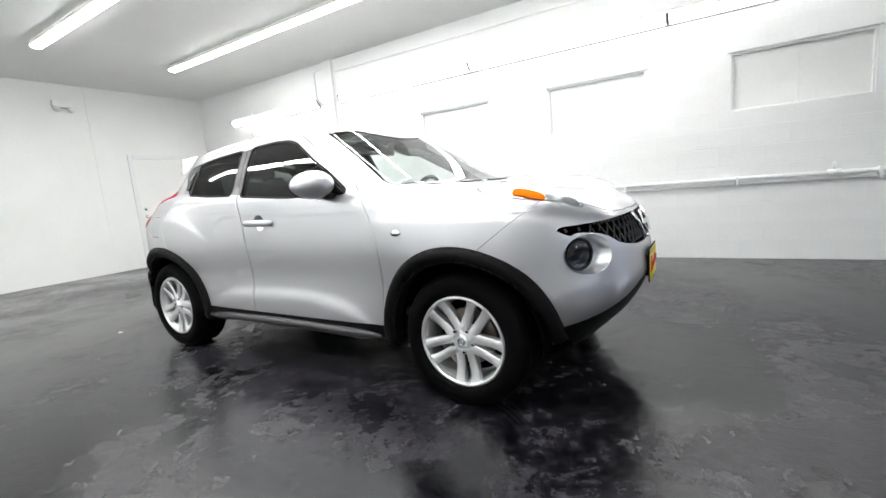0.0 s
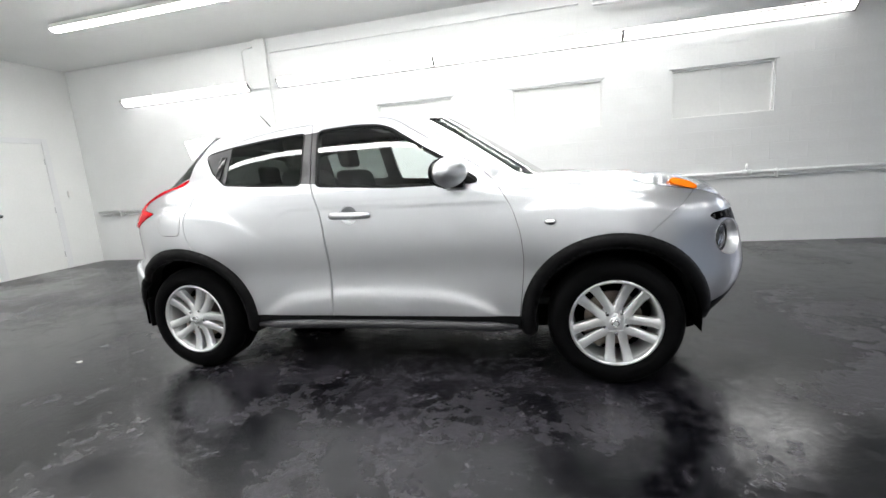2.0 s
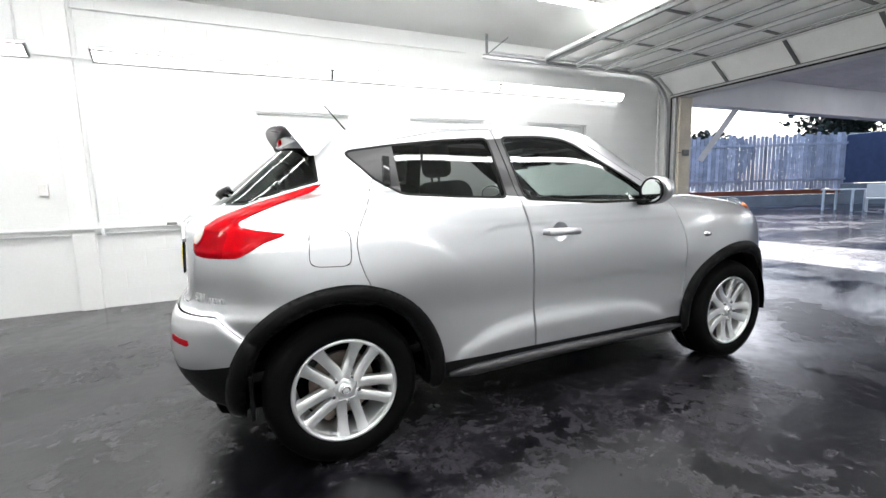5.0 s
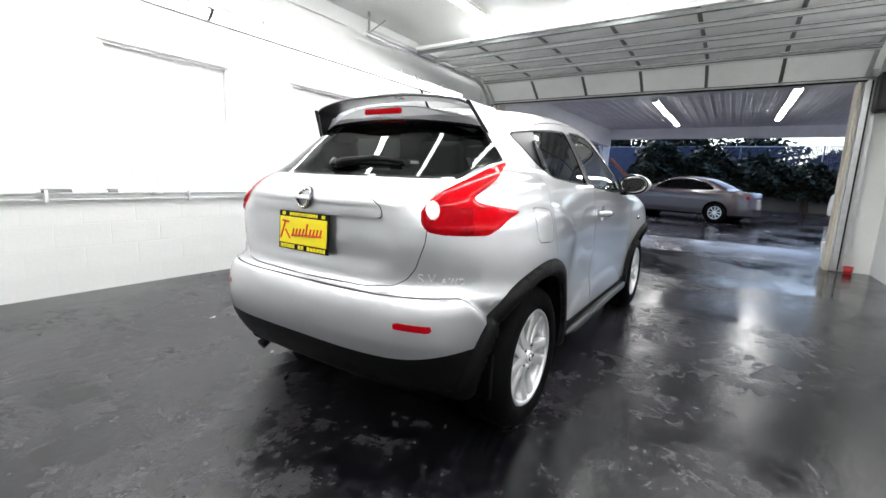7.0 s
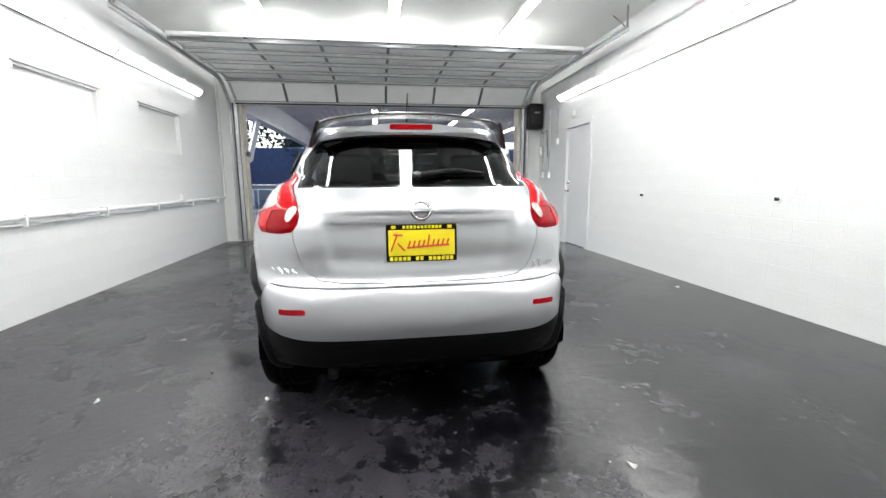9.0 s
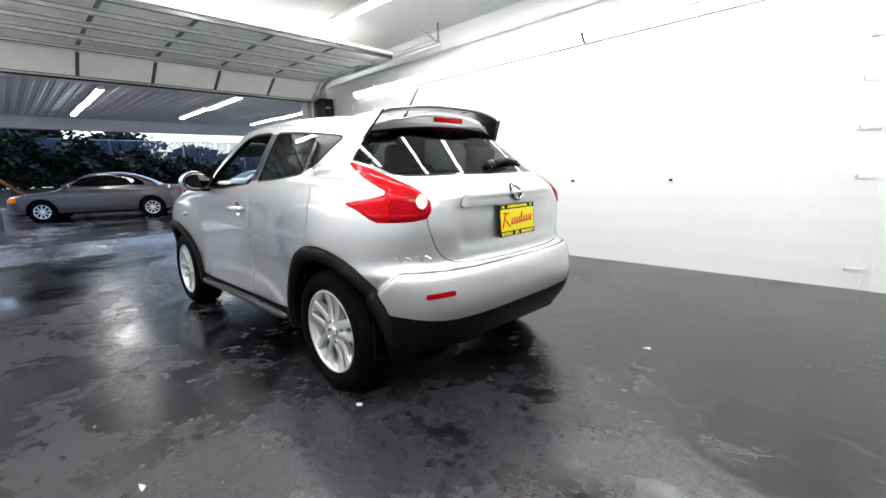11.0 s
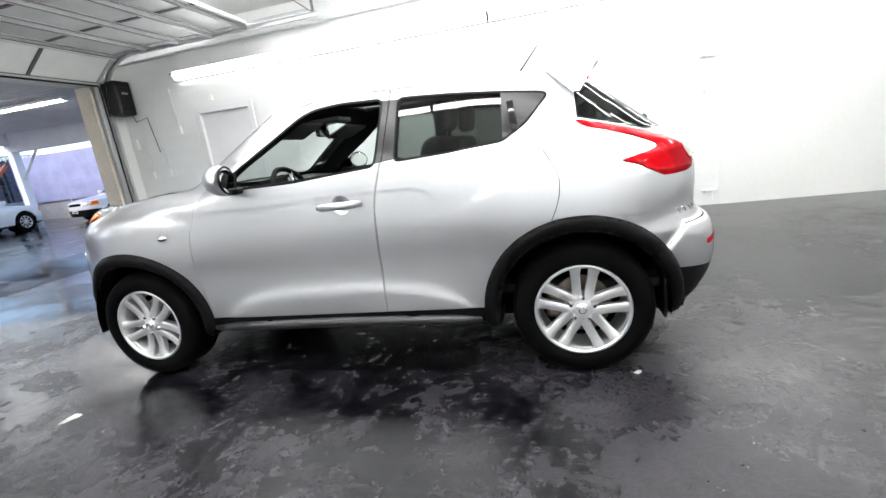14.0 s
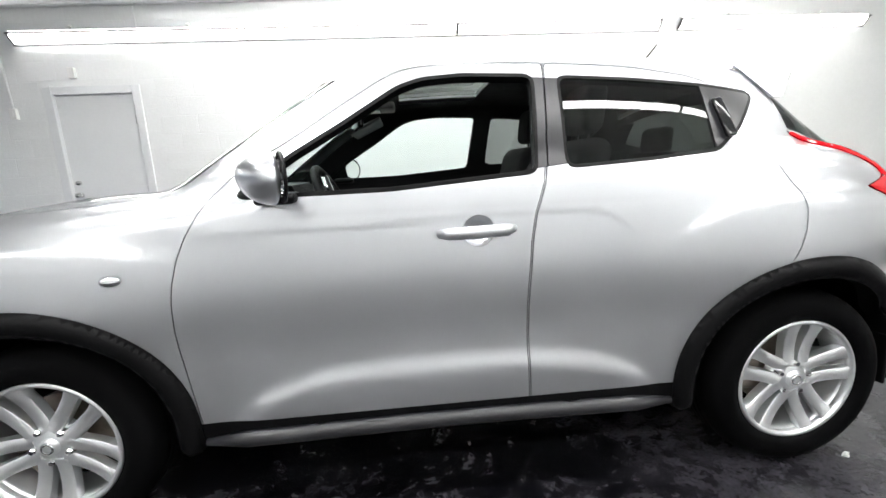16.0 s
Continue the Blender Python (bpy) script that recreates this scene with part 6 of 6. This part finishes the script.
# ---- parked saloons ----
def saloon(name, body_color, label, place, heading, size=.95, metal=.5, clad=False):
    """A four-door saloon: x ahead, near side both alike."""
    pt = mat(name + "_paint", body_color, 0.28, metal, 0.02, 300, 600, coat=0.8, rvar=0)
    thing = empty(name)
    thing.matrix_basis = pose(*place, 0, -1.0 * math.cos(radians(heading)), heading) @ Matrix.Scale(size, 4)
    tagged(thing, label, "car")
    wf = lambda z: curve([.2, .45, .7, .9, 1.0], [.80, .86, .87, .84, .80])(z)
    deck = curve([2.25, 2.1, 1.5, .95, .2, -1.2, -1.7, -2.1, -2.25], [.66, .74, .83, .90, .95, .98, 1.0, .97, .80])
    roof = curve([1.05, .5, .1, -.3, -.8, -1.2, -1.7], [.92, 1.25, 1.40, 1.43, 1.38, 1.25, .98])

    def field(x, y, z):
        y = np.abs(y)
        w = wf(z)
        ends = np.clip((np.abs(x) - 1.55) / (.70 - .10 * np.abs(z - .48)), 0, None)
        plan = ((y / w) ** 2.6 + ends ** 2.6) ** (1 / 2.6)
        low = smax(smax((plan - 1) * w, z - deck(x), .08), .22 - z, .05)
        g = smax(smax(y - (.80 - .42 * (z - .9)), z - roof(x) + .12 * y ** 2, .10), .8 - z, .03)
        g = smax(g, np.abs(x + .3) - 1.45, .04)
        return -smax(-low, -g, .04)
    V, Q = net(field, (-2.4, -1.0, .12), (2.4, 1.0, 1.55), .05)
    sh = Sheet(V, [tuple(int(i) for i in f) for f in Q])
    gone, sh = sh.cut(lambda v: np.where(np.abs(v[:, 1]) > .45, np.minimum(np.hypot(v[:, 0] - 1.33, v[:, 2] - .32), np.hypot(v[:, 0] + 1.33, v[:, 2] - .32)) - .36, 1.0))
    sw = polygon([(.72, .985), (.30, 1.27), (-.3, 1.345), (-.85, 1.29), (-1.22, 1.06), (-1.1, 1.0)], 1)
    side, sh = sh.cut(lambda v: np.maximum(sw(v[:, 0], v[:, 2]), .4 - np.abs(v[:, 1])))
    fs, sh = sh.cut(lambda v: np.maximum.reduce([.30 - v[:, 0], .96 - v[:, 2], np.abs(v[:, 1]) - .66, v[:, 2] - 1.36]))
    rs, sh = sh.cut(lambda v: np.maximum.reduce([v[:, 0] + .95, 1.07 - v[:, 2], np.abs(v[:, 1]) - .60, v[:, 2] - 1.36]))
    tl, sh = sh.cut(lambda v: np.maximum.reduce([v[:, 0] + 2.06, .76 - v[:, 2], v[:, 2] - .87, .55 - np.abs(v[:, 1])]))
    hl, sh = sh.cut(lambda v: np.maximum.reduce([1.86 - v[:, 0], .60 - v[:, 2], v[:, 2] - .74, .40 - np.abs(v[:, 1])]))
    blink, hl = hl.cut(lambda v: .69 - np.abs(v[:, 1]))
    grille, sh = sh.cut(lambda v: np.maximum.reduce([1.9 - v[:, 0], .60 - v[:, 2], v[:, 2] - .70, np.abs(v[:, 1]) - .36]))
    low = .46 if clad else .27
    sill, sh = sh.cut(lambda v: v[:, 2] - low)
    gp, sh = sh.cut(lambda v: np.maximum.reduce([np.minimum(np.minimum(np.abs(v[:, 0] + .12), np.abs(v[:, 0] - .88)), np.abs(v[:, 0] + 1.02)) - .006, .3 - v[:, 2], v[:, 2] - .98, .6 - np.abs(v[:, 1])]))
    shell("body", sh, pt, thing, field=field)
    for nm, s, m in (("sill", sill, black_plastic), ("front_grille", grille, gap_black), ("windscreen", fs, dark_glass), ("rear_window", rs, dark_glass)):
        shell(nm, s, m, thing, field=field, depth=.01)
    tagged(shell("shut_lines", gp, gap_black, thing, field=field, lift=-.01), kind="stuff")
    for nm, s, m in (("side_window", side, dark_glass), ("tail_lamp", tl, deep_red), ("headlamp", hl, clear_lens_white), ("turn_signal", blink, amber_lens)):
        for k in (1, -1):
            shell(nm, Sheet(s.v, [f for f in s.f if s.v[f[0]][1] * k > 0]).tidy(), m, thing, field=field, depth=.01)
    put("cabin", bm_geo(box(-1.2, .8, -.62, .62, .3, 1.0, .05)), gap_black, thing)
    put("underbody", bm_geo(box(-2.0, 2.0, -.6, .6, .2, .45, .05)), gap_black, thing)
    for sx in (-1, 1):
        for sy in (-1, 1):
            put("wheel_housing", moved(lathe([(0, -.01), (.35, 0), (.35, .35)], 24), Matrix.Translation((sx * 1.33, sy * .45, .33)) @ pose(0, 0, 0, 0, 0, 0 if sy > 0 else 180)), gap_black, thing)
            wh = put("wheel", moved(lathe([(.19, .0), (.21, .012), (.27, .015), (.31, -.01), (.318, -.05), (.318, -.16), (.2, -.2)], 40), Matrix.Translation((sx * 1.33, sy * .83, .318)) @ pose(0, 0, 0, 0, 0, 0 if sy > 0 else 180)), tyre_rubber, thing, "black tyre", True)
            put("wheel_cover", moved(joined(lathe([(.0, .0), (.05, .0), (.06, -.01)], 24), lathe([(.175, .0), (.2, .005), (.205, -.03)], 36), *[moved(bm_geo(box(-.014, .014, -.012, -.002, .04, .19, 0)), Euler((0, math.pi * 2 * k / 9, 0)).to_matrix().to_4x4()) for k in range(9)]), Matrix.Translation((sx * 1.33, sy * .83, .318)) @ pose(0, 0, 0, 0, 0, 0 if sy > 0 else 180)), alloy, wh, "silver wheel cover")
    plate = put("number_plate", bm_geo(box(2.19, 2.262, -.16, .16, .36, .45, .004)), pipe_white, thing, "pale number plate")
    put("plate_bar", bm_geo(box(2.262, 2.265, -.11, .11, .385, .425, 0)), gap_black, plate)
    for s in (1, -1):
        put("door_mirror", bm_geo(box(.62, .78, s * .84, s * 1.02, .95, 1.07, .03, 2)), pt, thing)
        for x in (.0, -.9):
            put("door_handle", bm_geo(box(x - .1, x + .1, s * .845, s * .885, .84, .87, .01)), pt, thing)
    return thing


saloon("brown_saloon", (0.075, 0.060, 0.068), "dark grey-brown four-door saloon on the wet yard", (13.1, -.20, land(12.7)), 71, metal=.25)
saloon("white_saloon", (0.72, 0.73, 0.76), "white older four-door saloon by the fence", (15.3, -6.25, land(15.1)), -82, metal=0.0)
saloon("white_saloon", (0.74, 0.74, 0.75), "white saloon parked before the lavender tarpaulin", (13.50, -10.55, land(13.6)), 80, .92, 0.0, True)

jug = empty("plastic_tub", (5.66, -2.88, land(5.66)))
tagged(jug, "white plastic tub standing by the door post", "tub")
put("tub", lathe([(0, 0), (.12, 0), (.14, .36), (.13, .38), (0, .385)], 20, "z"), enamel, jug, "", True)
put("lid", lathe([(0, .40), (.13, .40), (.145, .39), (.145, .36)], 20, "z"), enamel, jug, "", True)
can_red = mat("red_plastic", (0.55, 0.03, 0.03), 0.4, 0, 0.1)
can = put("red_cup", lathe([(0, 0), (.045, 0), (.058, .11), (.052, .11), (.04, .01), (0, .01)], 18, "z"), can_red, None, "", True)
can.matrix_basis = pose(5.12, -3.0, 0)
tagged(can, "small red plastic cup on the floor by the wall", "cup")

# clutter beside the carport post
bucket = put("bucket", lathe([(0, .0), (.13, .0), (.16, .36), (.165, .36), (.165, .37), (.155, .37), (.125, .02), (0, .02)], 24, "z"), enamel, None, "", True)
bucket.matrix_basis = pose(14.2, 1.9, land(14.2))
tagged(bucket, "white plastic bucket standing in the yard", "bucket")


def plastic_table(x, y):
    t = empty("plastic_table", (x, y, land(x)))
    tagged(t, "white plastic garden table outdoors", "table")
    part("tabletop", box(-.45, .45, -.45, .45, .68, .71, .012), enamel, t)
    for a in (-1, 1):
        for b in (-1, 1):
            part("leg", box(a * .38 - .03, a * .38 + .03, b * .38 - .03, b * .38 + .03, 0, .68, .01), enamel, t)


def plastic_chair(x, y, turn):
    t = empty("plastic_chair", (x, y, land(x)), turn)
    tagged(t, "white moulded plastic garden chair", "chair")
    part("seat", box(-.24, .24, -.24, .24, .40, .44, .015), enamel, t)
    part("backrest", box(-.24, .24, .20, .24, .46, .86, .015), enamel, t)
    for a in (-1, 1):
        part("armrest", box(a * .25 - .02, a * .25 + .02, -.22, .22, .60, .63, .008), enamel, t)
        for b in (-1, 1):
            part("leg", box(a * .21 - .02, a * .21 + .02, b * .21 - .02, b * .21 + .02, 0, .40, .008), enamel, t)


plastic_table(16.2, 5.1)
plastic_chair(16.0, 4.2, 110)
plastic_chair(16.4, 3.6, 60)

# ---- courses of painted block on the two long walls ----
def block_mesh(w, h, d=.0009, b=.0035):
    """A shallow bevelled face, proud of the wall by d; local y points into the room."""
    x, z = w / 2, h / 2
    v = [(-x, 0, -z), (x, 0, -z), (x, 0, z), (-x, 0, z), (-x + b, d, -z + b), (x - b, d, -z + b), (x - b, d, z - b), (-x + b, d, z - b)]
    me = bpy.data.meshes.new("block")
    me.from_pydata(v, [], [(4, 5, 6, 7), (0, 1, 5, 4), (1, 2, 6, 5), (2, 3, 7, 6), (3, 0, 4, 7)])
    me.materials.append(white_block)
    return me


BW, BH = .4064, .2032
whole, halfb = block_mesh(BW - .006, BH - .006), block_mesh(BW / 2 - .006, BH - .006)


def course_wall(wall, y, turn, x0, x1, holes):
    for j in range(16):
        z = BH * (j + .5)
        x = x0 - (BW / 2 if j % 2 else 0)
        while x < x1 - .05:
            a, b = max(x, x0), min(x + BW, x1)
            free = not any(a < h[1] + .01 and b > h[0] - .01 and z - BH / 2 < h[3] + .01 and z + BH / 2 > h[2] - .01 for h in holes)
            if free and b - a > .19:
                ob = new("block", whole if b - a > .3 else halfb)
                ob.parent = wall
                ob.matrix_basis = pose((a + b) / 2, y, z, 0, 0, turn)
            x += BW


course_wall(wall_windows, WIN, 180, -3.10, GATE - .12, [(a, b, 1.59, 2.21) for a, b in WINDOWS])
course_wall(wall_plain, RGT, 0, -3.28, GATE - .16, [(2.93, 4.02, 0, 2.2)])
